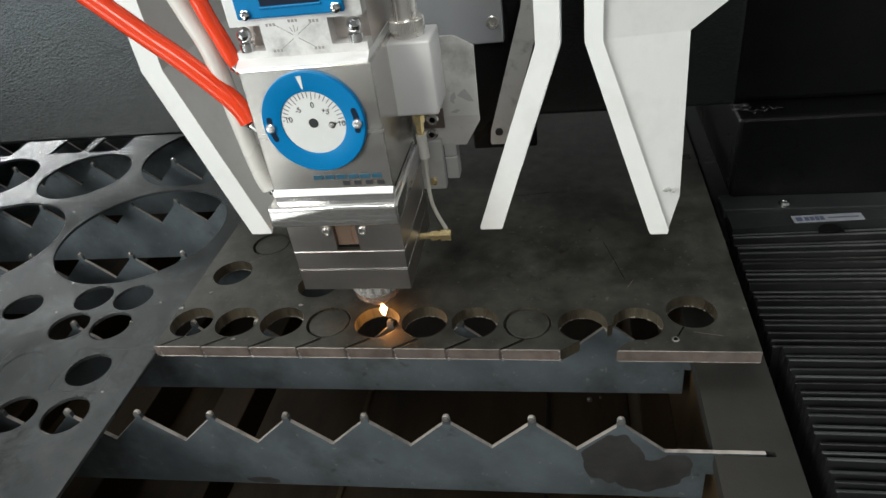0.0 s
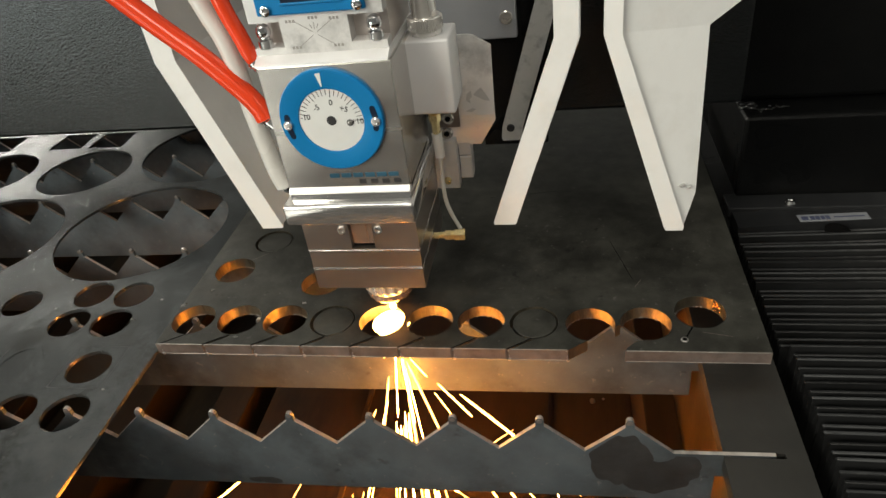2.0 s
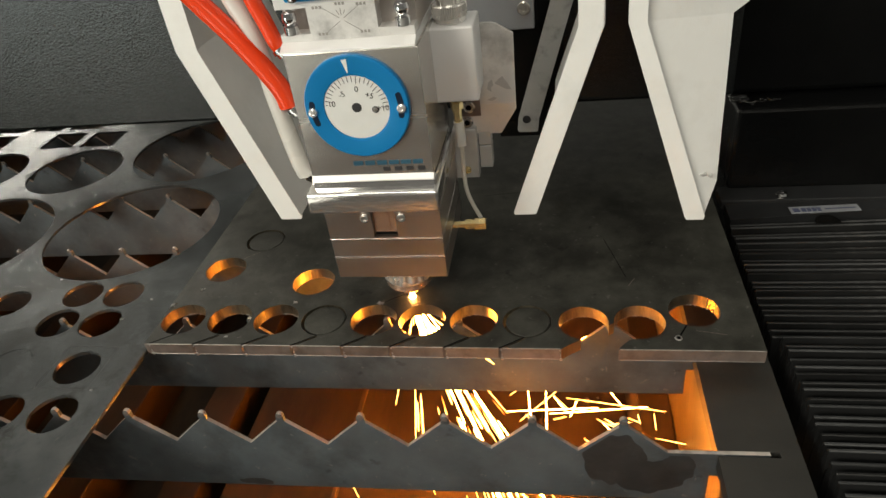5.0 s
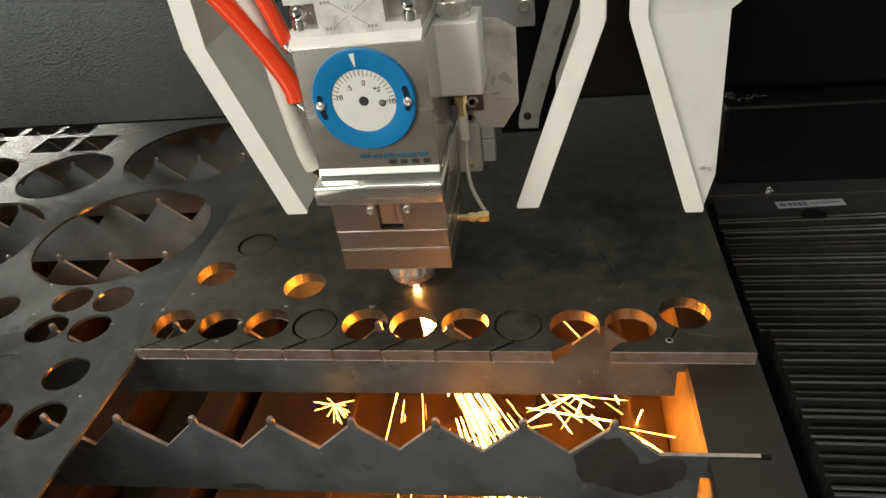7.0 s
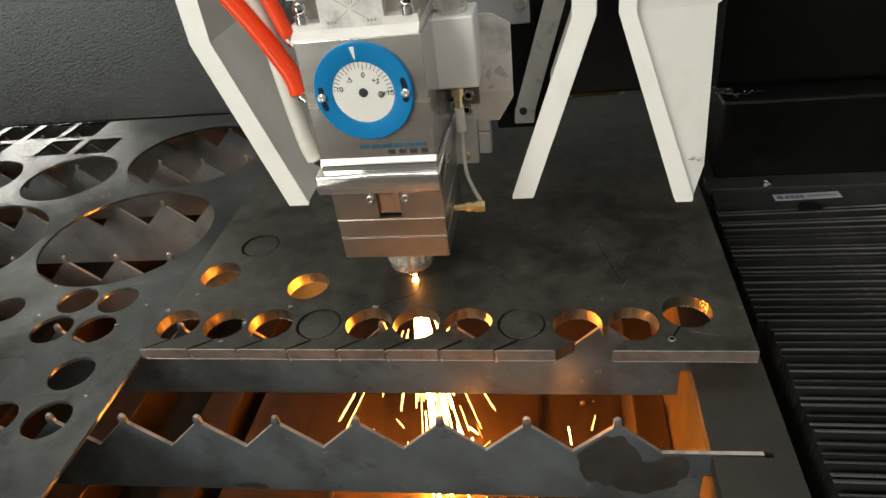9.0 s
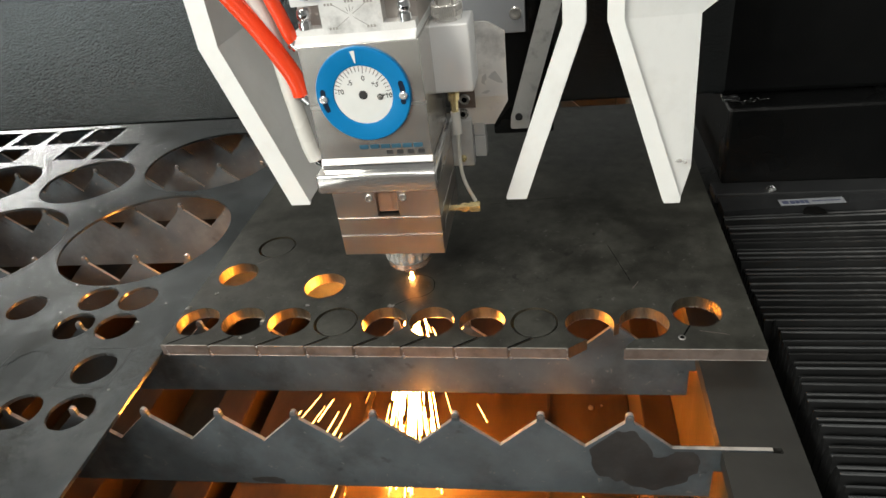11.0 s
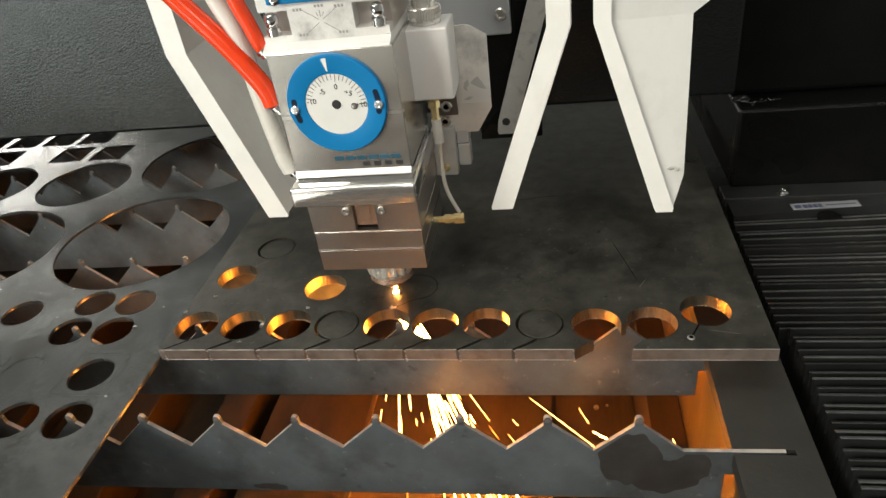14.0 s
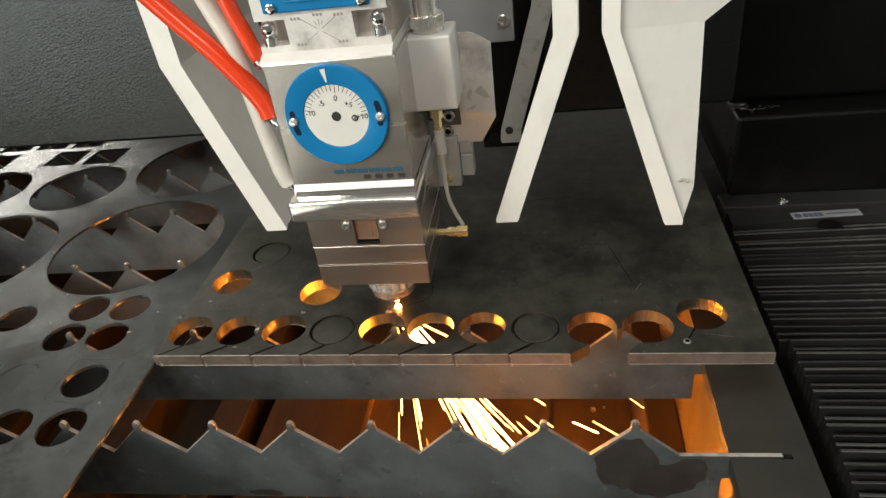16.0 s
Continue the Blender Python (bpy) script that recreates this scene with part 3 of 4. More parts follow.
# fine scratches on the plate and the sheet
for x, y, ln, deg, z, owner in ((0.404, 0.120, 0.060, 105, 0.00004, steel_plate), (0.416, 0.084, 0.012, 60, 0.00004, steel_plate), (0.470, 0.020, 0.022, -12, 0.00004, steel_plate),
                                (0.310, 0.240, 0.070, 8, 0.00004, steel_plate), (0.120, 0.230, 0.050, -30, 0.00004, steel_plate), (0.050, 0.130, 0.018, 40, 0.00004, steel_plate),
                                (-0.105, 0.010, 0.050, 48, SHEET_TOP + 0.00004, scrap_sheet), (-0.020, 0.020, 0.026, 62, SHEET_TOP + 0.00004, scrap_sheet),
                                (-0.160, -0.030, 0.060, 40, SHEET_TOP + 0.00004, scrap_sheet)):
    bm = box(-ln / 2, ln / 2, -0.0002, 0.0002, z - 0.00003, z)
    bmesh.ops.rotate(bm, verts=bm.verts, cent=(0, 0, 0), matrix=Matrix.Rotation(radians(deg), 3, "Z"))
    bmesh.ops.translate(bm, verts=bm.verts, vec=(x, y, 0))
    part("scratch", bm, M_EDGE if ln < 0.03 and owner is steel_plate else M_SHADE_MARK, owner, "thin scratch")

# ---------------------------------------------------------------- gantry
gantry = thing("gantry", (0, 0.29, 0.0), "black painted gantry beam over the cutting bed", "gantry")
part("beam", box(-1.30, 0.524, 0.29, 0.47, 0.0885, 0.62, 0.004), M_BEAM, gantry, "black orange-peel painted beam")
part("beam_rail", box(-1.30, 0.40, 0.284, 0.2895, 0.40, 0.44, 0.001), M_STEEL, gantry)
part("upper_foot", box(0.526, 0.95, 0.365, 0.60, 0.057, 0.62, 0.006), M_BLACK, gantry, "black box section of the gantry foot")
part("lower_foot", box(0.541, 0.95, 0.332, 0.60, -0.042, 0.054, 0.004), M_BLACK, gantry, "black lower box of the gantry foot")
bm = bmesh.new()
rnd = random.Random(4)
for k in range(30):
    q = bmesh.ops.create_icosphere(bm, subdivisions=2, radius=rnd.uniform(0.002, 0.004) if k < 9 else rnd.uniform(0.0007, 0.0014))["verts"]
    o = Vector((0.538 + k * 0.0016, 0.349 + rnd.gauss(0, 0.003), 0.0560 + rnd.gauss(0, 0.0015) + (0.004 if k < 8 else 0)))
    for v in q:
        v.co = Vector((v.co.x * 1.5, v.co.y, v.co.z * 0.7)) + o
tagged(part("weld_bead", bm, M_WELD, gantry, "lumpy glossy black weld bead", True), kind="stuff")
part("end_plate", box(0.530, 0.95, 0.3060, 0.337, -0.052, -0.0405, 0.0012), M_ENDPLATE, gantry, "black bellows end plate")
part("end_plate_lip", extruded([(0.5340, 0.2740), (0.95, 0.3160), (0.95, 0.3300), (0.5340, 0.3055)], [], -0.058, -0.0450), M_ENDPLATE, gantry, "sloping black lip of the bellows")
part("tab", extruded([(0.6269 + 0.0120 * math.cos(math.pi * k / 16), 0.2640 + 0.0150 * math.sin(math.pi * k / 16)) for k in range(17)], [], -0.0448, -0.0436), M_SHADE_MARK, gantry, "matt black half-round tab")
bm = lathe([(0.0062, 0), (0.0062, 0.0012), (0.0045, 0.0032), (0.0024, 0.0034), (0.0022, 0.002)], (0.5938, 0.3150, -0.0405), n=20)
part("screw", bm, M_CHROME, gantry, "bright socket screw", True)
def on_label(x0, x1, y0, y1, z0, z1):
    own = box(x0, x1, y0, y1, z0, z1)
    bmesh.ops.rotate(own, verts=own.verts, cent=(0.597, 0.283, 0), matrix=Matrix.Rotation(radians(3.0), 3, "Z"))
    return own


label = part("label", on_label(0.5970, 0.6660, 0.2835, 0.2965, -0.0450, -0.0446), M_LABEL, gantry, "small pale label with blue print")
for x0, x1 in ((0.6000, 0.6065), (0.6085, 0.6130), (0.6140, 0.6180), (0.6190, 0.6230), (0.6240, 0.6280)):
    part("print_bar", on_label(x0, x1, 0.2860, 0.2930, -0.0447, -0.0444), M_LABEL_INK, label)
part("print_bar", on_label(0.632, 0.662, 0.2890, 0.2910, -0.0447, -0.0444), M_LABEL_INK, label)

# bellows over the rail: rigid pleats that close up as the gantry goes back
bellows = thing("bellows", (0.533, 0, -0.0645), "black ribbed rubber bellows beside the cutting bed", "bellows")
PLEATS, BELLOWS_FRONT = 82, -0.42
pleat_mesh = finish("pleat", extruded([(-0.0042, -0.030), (-0.0038, -0.002), (-0.0013, 0.0142), (0.0013, 0.0142), (0.0038, -0.002), (0.0042, -0.030)], [], 0.0, 0.42, "x"), M_BELLOWS)
ridge_mesh = finish("pleat_edge", box(0.0, 0.42, -0.0014, 0.0012, 0.0135, 0.0153, 0.0006, seg=1), M_PLEAT_EDGE)
pleats = []
for k in range(PLEATS):
    ob = new("pleat", pleat_mesh)
    ob.parent = bellows
    rnd = random.Random(k)
    ridge = new("pleat_edge", ridge_mesh)
    ridge.parent = ob
    ridge.location = (rnd.uniform(-0.001, 0.001), rnd.uniform(-0.0005, 0.0005), rnd.uniform(-0.001, 0.0006))
    pleats.append((ob, (k + 0.5) / PLEATS, rnd.uniform(-0.0016, 0.0016), rnd.uniform(-0.3, 0.3) + max(0.0, k - PLEATS + 8) * 0.3))
solid("bellows_rail", box(0.545, 0.95, -0.75, 0.95, -0.85, -0.102, 0.003), M_BLACK, "black guide rail housing under the bellows", "rail housing")

# ---------------------------------------------------------------- carriage with its white guards
carriage = thing("carriage", (NOZZLE.x, 0.20, 0.0), "black carriage with white sheet-metal guards", "carriage")
part("back_plate", box(0.2695, 0.3350, 0.2800, 0.2895, 0.0595, 0.42, 0.002), M_BLACK, carriage, "black carriage plate")
part("slide_plate", box(0.12, 0.3095, 0.2690, 0.2795, 0.1732, 0.42, 0.0015), M_SLIDE, carriage, "grey aluminium slide plate")
bm = lathe([(0.0062, 0), (0.0062, 0.0022), (0.0054, 0.003), (0.0030, 0.003), (0.0028, 0.0012)], (0.3002, 0.2689, 0.1929), (0, -1, 0), 20)
part("bolt", bm, M_STEEL, carriage, "steel socket bolt", True)


def guard_web(x_of_z, y0, y1, zs, thick):
    """A sheet that follows x_of_z down and runs from y0 to y1 (each a list by height)."""
    own = bmesh.new()
    rings = []
    for z, ya, yb in zip(zs, y0, y1):
        x = x_of_z(z)
        rings.append([own.verts.new(v) for v in ((x, ya, z), (x + thick, ya, z), (x + thick, yb, z), (x, yb, z))])
    for a, b in zip(rings, rings[1:]):
        for k in range(4):
            own.faces.new((a[k], a[(k + 1) % 4], b[(k + 1) % 4], b[k]))
    own.faces.new(rings[0])
    own.faces.new(rings[-1][::-1])
    return own


def strip(rows, y, depth):
    """A front flange: rows of (z, x0, x1)."""
    pts = [(x0, z) for z, x0, x1 in rows] + [(x1, z) for z, x0, x1 in reversed(rows)]
    return extruded(pts, [], y, y + depth, "y")


left_rows = [(0.42, 0.0415, 0.0600), (0.2225, 0.0425, 0.0602), (0.0715, 0.0880, 0.1078), (0.0695, 0.0888, 0.1068)]
part("guard_flange", strip(left_rows, 0.1135, 0.003), M_WHITE, carriage, "white powder-coated front flange")
lx = lambda z: 0.0590 if z > 0.2225 else 0.0590 + (0.2225 - z) * (0.1066 - 0.0590) / (0.2225 - 0.0695)
zs = [0.42, 0.2225, 0.10, 0.071]
part("guard_web", guard_web(lx, [0.1166] * 4, [0.27, 0.27, 0.262, 0.225], zs, -0.003), M_WHITE, carriage, "pale grey-white guard sheet")
mid_rows = [(0.42, 0.3442, 0.3620), (0.2205, 0.3448, 0.3620), (0.0710, 0.2930, 0.3118), (0.0690, 0.2936, 0.3108)]
part("guard_flange", strip(mid_rows, 0.1135, 0.003), M_WHITE, carriage, "white powder-coated front flange")
mx = lambda z: 0.3600 if z > 0.2205 else 0.3600 - (0.2205 - z) * (0.3600 - 0.3090) / (0.2205 - 0.0700)
part("guard_web", guard_web(mx, [0.1166] * 4, [0.2645] * 4, [0.42, 0.2205, 0.15, 0.1245], 0.003), M_WHITE, carriage, "white guard sheet")
# rear leg is the same white guard, its shade put into the colour
rear_rows = [(0.42, 0.3600, 0.3800), (0.2045, 0.3263, 0.3465), (0.0857, 0.2905, 0.3110), (0.0745, 0.2893, 0.3098), (0.0715, 0.2905, 0.3090)]
part("rear_leg", strip(rear_rows, 0.2650, 0.003), M_SHADED_CHIPPED, carriage, "white rear guard leg, greyed for its shade")
part("bolt", lathe([(0.0040, 0), (0.0040, 0.001), (0.0032, 0.0014)], (0.2987, 0.2649, 0.0853), (0, -1, 0), 16), M_INK, carriage, "dark bolt hole")
right_rows = [(0.42, 0.3776, 0.3905), (0.2205, 0.3784, 0.3908), (0.0640, 0.4282, 0.4438), (0.0605, 0.4300, 0.4430)]
part("guard_flange", strip(right_rows, 0.1135, 0.003), M_WHITE, carriage, "white powder-coated front flange")
face = [(0.3898, 0.42), (0.3898, 0.2205), (0.4428, 0.0650), (0.4440, 0.0640), (0.4515, 0.0900), (0.4519, 0.2150), (0.52, 0.257), (0.62, 0.32), (0.62, 0.42)]
bm = extruded(face, [], 0.0, 0.003, "y")
pivot = Vector((0.3898, 0.1166, 0))
for v in bm.verts:
    u = v.co.x - pivot.x
    v.co = Vector((v.co.x, pivot.y + v.co.y + 0.38 * max(0.0, u - max(0.0, 0.2205 - v.co.z) * 0.34), v.co.z))
part("guard_face", bm, M_WHITE, carriage, "pale grey-white guard sheet")

for x, z, w in ((0.4400, 0.0985, 0.0060), (0.4455, 0.0970, 0.0030)):
    part("paint_chip", extruded([(x - w / 2, z), (x, z - 0.0012), (x + w / 2, z - 0.0004), (x + w * 0.4, z + 0.0012), (x - w * 0.1, z + 0.0009)], [], 0.1130 + 0.38 * 0.012, 0.1160 + 0.38 * 0.012, "y"), M_SHADED_CHIPPED, carriage,
         "grey chip in the white paint")

# ---------------------------------------------------------------- cutting head
head = thing("cutting_head", NOZZLE, "stainless laser cutting head with blue dial and red hoses", "cutting head")
part("body", box(0.1518, 0.2430, 0.0550, 0.1400, 0.1420, 0.2350, 0.0008), M_STEEL, head, "brushed stainless focus unit")
part("ledge", extruded([(0.0548, 0.2351), (0.1402, 0.2351), (0.1402, 0.2400), (0.0630, 0.2400), (0.0550, 0.2364)], [], 0.1506, 0.2416, "x"), M_LEDGE, head, "bright polished chamfer")
# pale material here paints the white reflection along the body's lower edge
part("lower_chamfer", extruded([(0.0549, 0.1442), (0.0600, 0.1442), (0.0600, 0.1396), (0.0524, 0.1396), (0.0520, 0.1408)], [], 0.1520, 0.2428, "x"), M_LEDGE, head, "flared lower edge, whitened for its bright reflection")
PA, PB = (0.1715, 0.2446, 0.2612), (0.2175, 0.2456, 0.2627)      # pockets for the centring screws: inner side, floor and roof
front = [(0.1506, 0.2401), (0.2410, 0.2401), (0.2410, PB[1]), (PB[0], PB[1]), (PB[0], PB[2]), (0.2410, PB[2]), (0.2410, 0.42),
         (0.1506, 0.42), (0.1506, PA[2]), (PA[0], PA[2]), (PA[0], PA[1]), (0.1506, PA[1])]
upper = part("upper_block", extruded(front, [], 0.0640, 0.0760, "y"), M_ALU_WORN, head, "pale milled centring unit")
part("pocket_wall", box(0.1508, 0.2408, 0.0761, 0.1400, 0.2402, 0.42), M_BLOCK, upper, "bare milled steel behind the pockets")
for x, z in ((0.1580, PA[1]), (0.2335, PB[1])):
    part("set_screw", lathe([(0.0050, 0), (0.0050, 0.0052), (0.0038, 0.0058), (0.0036, 0.0068), (0.0047, 0.0082), (0.0050, 0.0110), (0.0042, 0.0138), (0.0022, 0.0152)], (x, 0.0668, z + 0.0001), n=18),
         M_CHROME, upper, "round-headed chrome centring screw", True)
for deg, r0, r1 in ((52, 0.002, 0.0165), (-52, 0.002, 0.0165), (128, 0.002, 0.0150), (-128, 0.002, 0.0150), (0, 0.003, 0.0085), (22, 0.004, 0.0075), (-22, 0.004, 0.0075)):
    bm = box(-0.00022, 0.00022, -0.0001, 0.0001, r0, r1)
    bmesh.ops.rotate(bm, verts=bm.verts, cent=(0, 0, 0), matrix=Matrix.Rotation(radians(deg), 3, "Y"))
    for v in bm.verts:
        v.co.z *= 0.85
    bmesh.ops.translate(bm, verts=bm.verts, vec=(0.1944, 0.0639, 0.2525))
    part("engraved_line", bm, M_ENGRAVE, upper)
for x, z in ((0.1790, 0.2610), (0.2085, 0.2615), (0.1945, 0.2625), (0.1800, 0.2440), (0.2085, 0.2440)):
    for k in (-1, 0, 1):
        part("engraved_mark", box(x + k * 0.0024 - 0.0008, x + k * 0.0024 + 0.0008, 0.0638, 0.0641, z - 0.0009, z + 0.0009), M_ENGRAVE, upper)
blue_cover = part("blue_cover", box(0.1595, 0.2310, 0.0600, 0.0640, 0.2662, 0.40, 0.0012), M_BLUE, head, "blue anodised cover plate")
for x in (0.1660, 0.2264):
    part("screw", lathe([(0.0034, 0), (0.0034, 0.002), (0.0025, 0.0026), (0.0013, 0.0026), (0.0012, 0.0012)], (x, 0.0601, 0.2697), (0, -1, 0), 18), M_CHROME, blue_cover, "chrome socket screw", True)
part("window_rim", box(0.1765, 0.2175, 0.0588, 0.0601, 0.2722, 0.2738, 0.0005), M_BLUE, blue_cover)
part("slot", box(0.1775, 0.2165, 0.0594, 0.0602, 0.2740, 0.39), M_SLOT, blue_cover, "dark blue sunk window")

DC = Vector((0.1964, 0.0550, 0.1966))      # dial centre on the body's front
ring = [(0.0228, 0), (0.0365, 0), (0.0365, 0.0022), (0.0358, 0.0032), (0.0238, 0.0032), (0.0228, 0.0028)]
own = bmesh.new()
n = 64
loops = [[own.verts.new(DC + Vector((r * math.sin(2 * math.pi * k / n), -h, r * math.cos(2 * math.pi * k / n)))) for k in range(n)] for r, h in ring]
for a, b in zip(loops, loops[1:] + loops[:1]):
    for k in range(n):
        own.faces.new((a[k], a[(k + 1) % n], b[(k + 1) % n], b[k]))
dial_ring = part("dial_ring", own, M_BLUE, head, "blue anodised dial ring", True)
dial = part("dial", lathe([(0.0227, 0), (0.0227, 0.0022)], DC, (0, -1, 0), 56), M_DIAL, head, "satin white focus dial")
ZERO, TILT = 8.0, -3.8                                 # the scale's zero stands a little off the vertical
part("dial_hole", lathe([(0.0034, 0), (0.0034, 0.0004), (0.003, 0.0006)], DC - Vector((0, 0.0021, 0)), (0, -1, 0), 20), M_INK, dial, "dark centre hole")
bm = bmesh.new()
for k in range(-10, 11):
    ang = radians(k * 8.3 + ZERO)
    long = k % 5 == 0
    b2 = box(-0.0002, 0.0002, -0.0001, 0.0001, 0.0168 if long else 0.0182, 0.0222)
    bmesh.ops.rotate(b2, verts=b2.verts, cent=(0, 0, 0), matrix=Matrix.Rotation(ang, 3, "Y"))
    bmesh.ops.translate(b2, verts=b2.verts, vec=DC - Vector((0, 0.0023, 0)))
    bm = merged(bm, b2)
tagged(part("scale_marks", bm, M_INK, dial, "fine black scale marks"), kind="stuff")
for txt, ang in (("-10", -80), ("-5", -42), ("0", 9), ("+5", 52), ("+10", 94)):
    a = radians(ang)
    r = 0.0182 if "10" in txt else 0.0130
    at = DC + Vector((r * math.sin(a), -0.0024, r * math.cos(a)))
    lettering(txt, 0.0055, at, pose(0, 0, 0, 90, 0, 0) @ pose(0, 0, 0, 0, 0, -(ang * 0.35) if abs(ang) < 60 else 0), M_INK, dial)
screw_at = DC + Vector((0.0128, -0.0022, -0.0020))
part("set_screw", lathe([(0.0024, 0), (0.0024, 0.0004), (0.0021, 0.0006)], screw_at, (0, -1, 0), 20), M_INK, dial, "dark rim of the set screw")
part("set_screw", lathe([(0.0018, 0.0005), (0.0018, 0.0008), (0.0008, 0.0009)], screw_at, (0, -1, 0), 20), M_STEEL, dial, "small steel set screw")
bm = bmesh.new()
tri = [bm.verts.new(DC + Vector((x, -0.0034, z))) for x, z in ((-0.0022, 0.0338), (0.0016, 0.0340), (0.0006, 0.0248), (-0.0002, 0.0246))]
bm.faces.new(tri)
bmesh.ops.rotate(bm, verts=bm.verts, cent=DC, matrix=Matrix.Rotation(radians(TILT), 3, "Y"))
part("pointer", bm, M_DIAL, dial_ring, "white pointer mark")
for s in (-1, 1):
    own = bmesh.new()
    arc = [radians((-95.5 if s < 0 else 89) + d) for d in (-17, -16, -14, -6, 0, 6, 14, 16, 17)]
    wide = (0.0006, 0.0015, 0.0020, 0.0021, 0.0021, 0.0021, 0.0020, 0.0015, 0.0006)
    o = [own.verts.new(DC + Vector(((0.0310 + e) * math.sin(a), -0.00335, (0.0310 + e) * math.cos(a)))) for a, e in zip(arc, wide)]
    i = [own.verts.new(DC + Vector(((0.0310 - e) * math.sin(a), -0.00335, (0.0310 - e) * math.cos(a)))) for a, e in zip(arc, wide)]
    for k in range(len(arc) - 1):
        own.faces.new((o[k], o[k + 1], i[k + 1], i[k]))
    part("slot", own, M_SLOT, dial_ring, "dark curved slot")
    part("screw", lathe([(0.0033, 0), (0.0032, 0.0016), (0.0024, 0.0026), (0.0013, 0.0027), (0.0010, 0.0018)],
                        DC + Vector((0.0310 * s, -0.0033, -0.0015)), (0, -1, 0), 18), M_SCREW, dial_ring, "chrome socket screw", True)
# plain shapes for the maker's mark
for k in range(6):
    x = 0.1852 + k * 0.0087
    part("mark_bar", box(x, x + 0.0074, 0.0546, 0.0551, 0.1516, 0.1551, 0.0002, seg=1), M_BLUE_INK, head)
for k in range(4):
    x = 0.2064 + k * 0.0085
    part("mark_bar", box(x, x + 0.0052, 0.0546, 0.0551, 0.1464, 0.1500, 0.0002, seg=1), M_INK, head)
skirt = box(0.1470, 0.2456, 0.0440, 0.1420, 0.1176, 0.1346, 0.0022, seg=3)
part("window_drawer", skirt, M_DRAWER, head, "polished protective window drawer", True)
part("neck", box(0.1525, 0.2425, 0.0530, 0.1385, 0.1347, 0.1397), M_CHROME, head, "polished band")
RX0, RX1, RZ0, RZ1 = 0.1920, 0.2103, 0.0936, 0.1150      # sunk latch
low = part("nozzle_block", extruded([(0.1566, 0.0922), (0.2442, 0.0922), (0.2442, 0.1176), (RX1, 0.1176), (RX1, RZ0), (RX0, RZ0), (RX0, 0.1176), (0.1566, 0.1176)], [], 0.0486, 0.0540, "y"),
           M_BLOCK, head, "machined nozzle block with a sunk latch")
part("nozzle_block", box(0.1567, 0.2441, 0.0541, 0.1420, 0.0923, 0.1175), M_BLOCK, head)
part("nozzle_block", box(0.1566, 0.2442, 0.0488, 0.1420, 0.0754, 0.0916, 0.0005), M_BLOCK, head)
part("nozzle_block", box(0.1566, 0.2442, 0.0486, 0.1420, 0.0555, 0.0748, 0.0006), M_BLOCK, head)
part("seam", box(0.1562, 0.2446, 0.0482, 0.1424, 0.0916, 0.0922), M_CHROME, head, "bright seam edge")
part("seam", box(0.1562, 0.2446, 0.0482, 0.1424, 0.0748, 0.0754), M_CHROME, head, "bright seam edge")
part("latch", box(RX0 + 0.0004, RX1 - 0.0004, 0.0515, 0.0539, RZ0 + 0.0030, 0.1172, 0.0004), M_COPPER, low, "copper-coloured sunk latch")
part("latch_ridge", box(0.2040, 0.2052, 0.0508, 0.0516, RZ0 + 0.0034, 0.1170, 0.0003), M_COPPER, low)
# black box that paints the shade in the gap under the latch
part("latch_gap", box(RX0 + 0.0002, RX1 - 0.0002, 0.0528, 0.0540, RZ0 + 0.0001, RZ0 + 0.0029), M_SHADE_MARK, low)
for x in (0.1869, 0.2151):
    part("screw", lathe([(0.0033, 0), (0.0033, 0.0012), (0.0028, 0.0017), (0.0016, 0.0017), (0.0014, 0.0006)], (x, 0.0486, 0.1106), (0, -1, 0), 20), M_STEEL, low, "steel socket screw", True)
NX, NY = NOZZLE.x, NOZZLE.y
own = bmesh.new()
n, prof = 72, [(0.0220, 0.0556), (0.0222, 0.0540), (0.0222, 0.0285), (0.0208, 0.0250), (0.0190, 0.0240)]
loops = [[own.verts.new((NX + (r - (0.0009 if (k % 4) < 2 and 0 < j < 3 else 0)) * math.cos(2 * math.pi * k / n),
                         NY + (r - (0.0009 if (k % 4) < 2 and 0 < j < 3 else 0)) * math.sin(2 * math.pi * k / n), z)) for k in range(n)] for j, (r, z) in enumerate(prof)]
for a, b in zip(loops, loops[1:]):
    for k in range(n):
        own.faces.new((a[k], a[(k + 1) % n], b[(k + 1) % n], b[k]))
own.faces.new(loops[0])
own.faces.new(loops[-1])
part("ceramic_nut", own, M_NUT, head, "knurled chrome nozzle nut")
part("nozzle_ring", lathe([(0.0150, 0.0242), (0.0192, 0.0238), (0.0200, 0.0190), (0.0188, 0.0165), (0.0130, 0.0158)], (NX, NY, 0), n=40), M_COPPER, head, "copper nozzle ring", True)
part("nozzle", lathe([(0.0128, 0.0160), (0.0085, 0.0085), (0.0032, 0.0022), (0.0014, 0.0016)], (NX, NY, 0), n=32), M_COPPER, head, "copper nozzle tip", True)

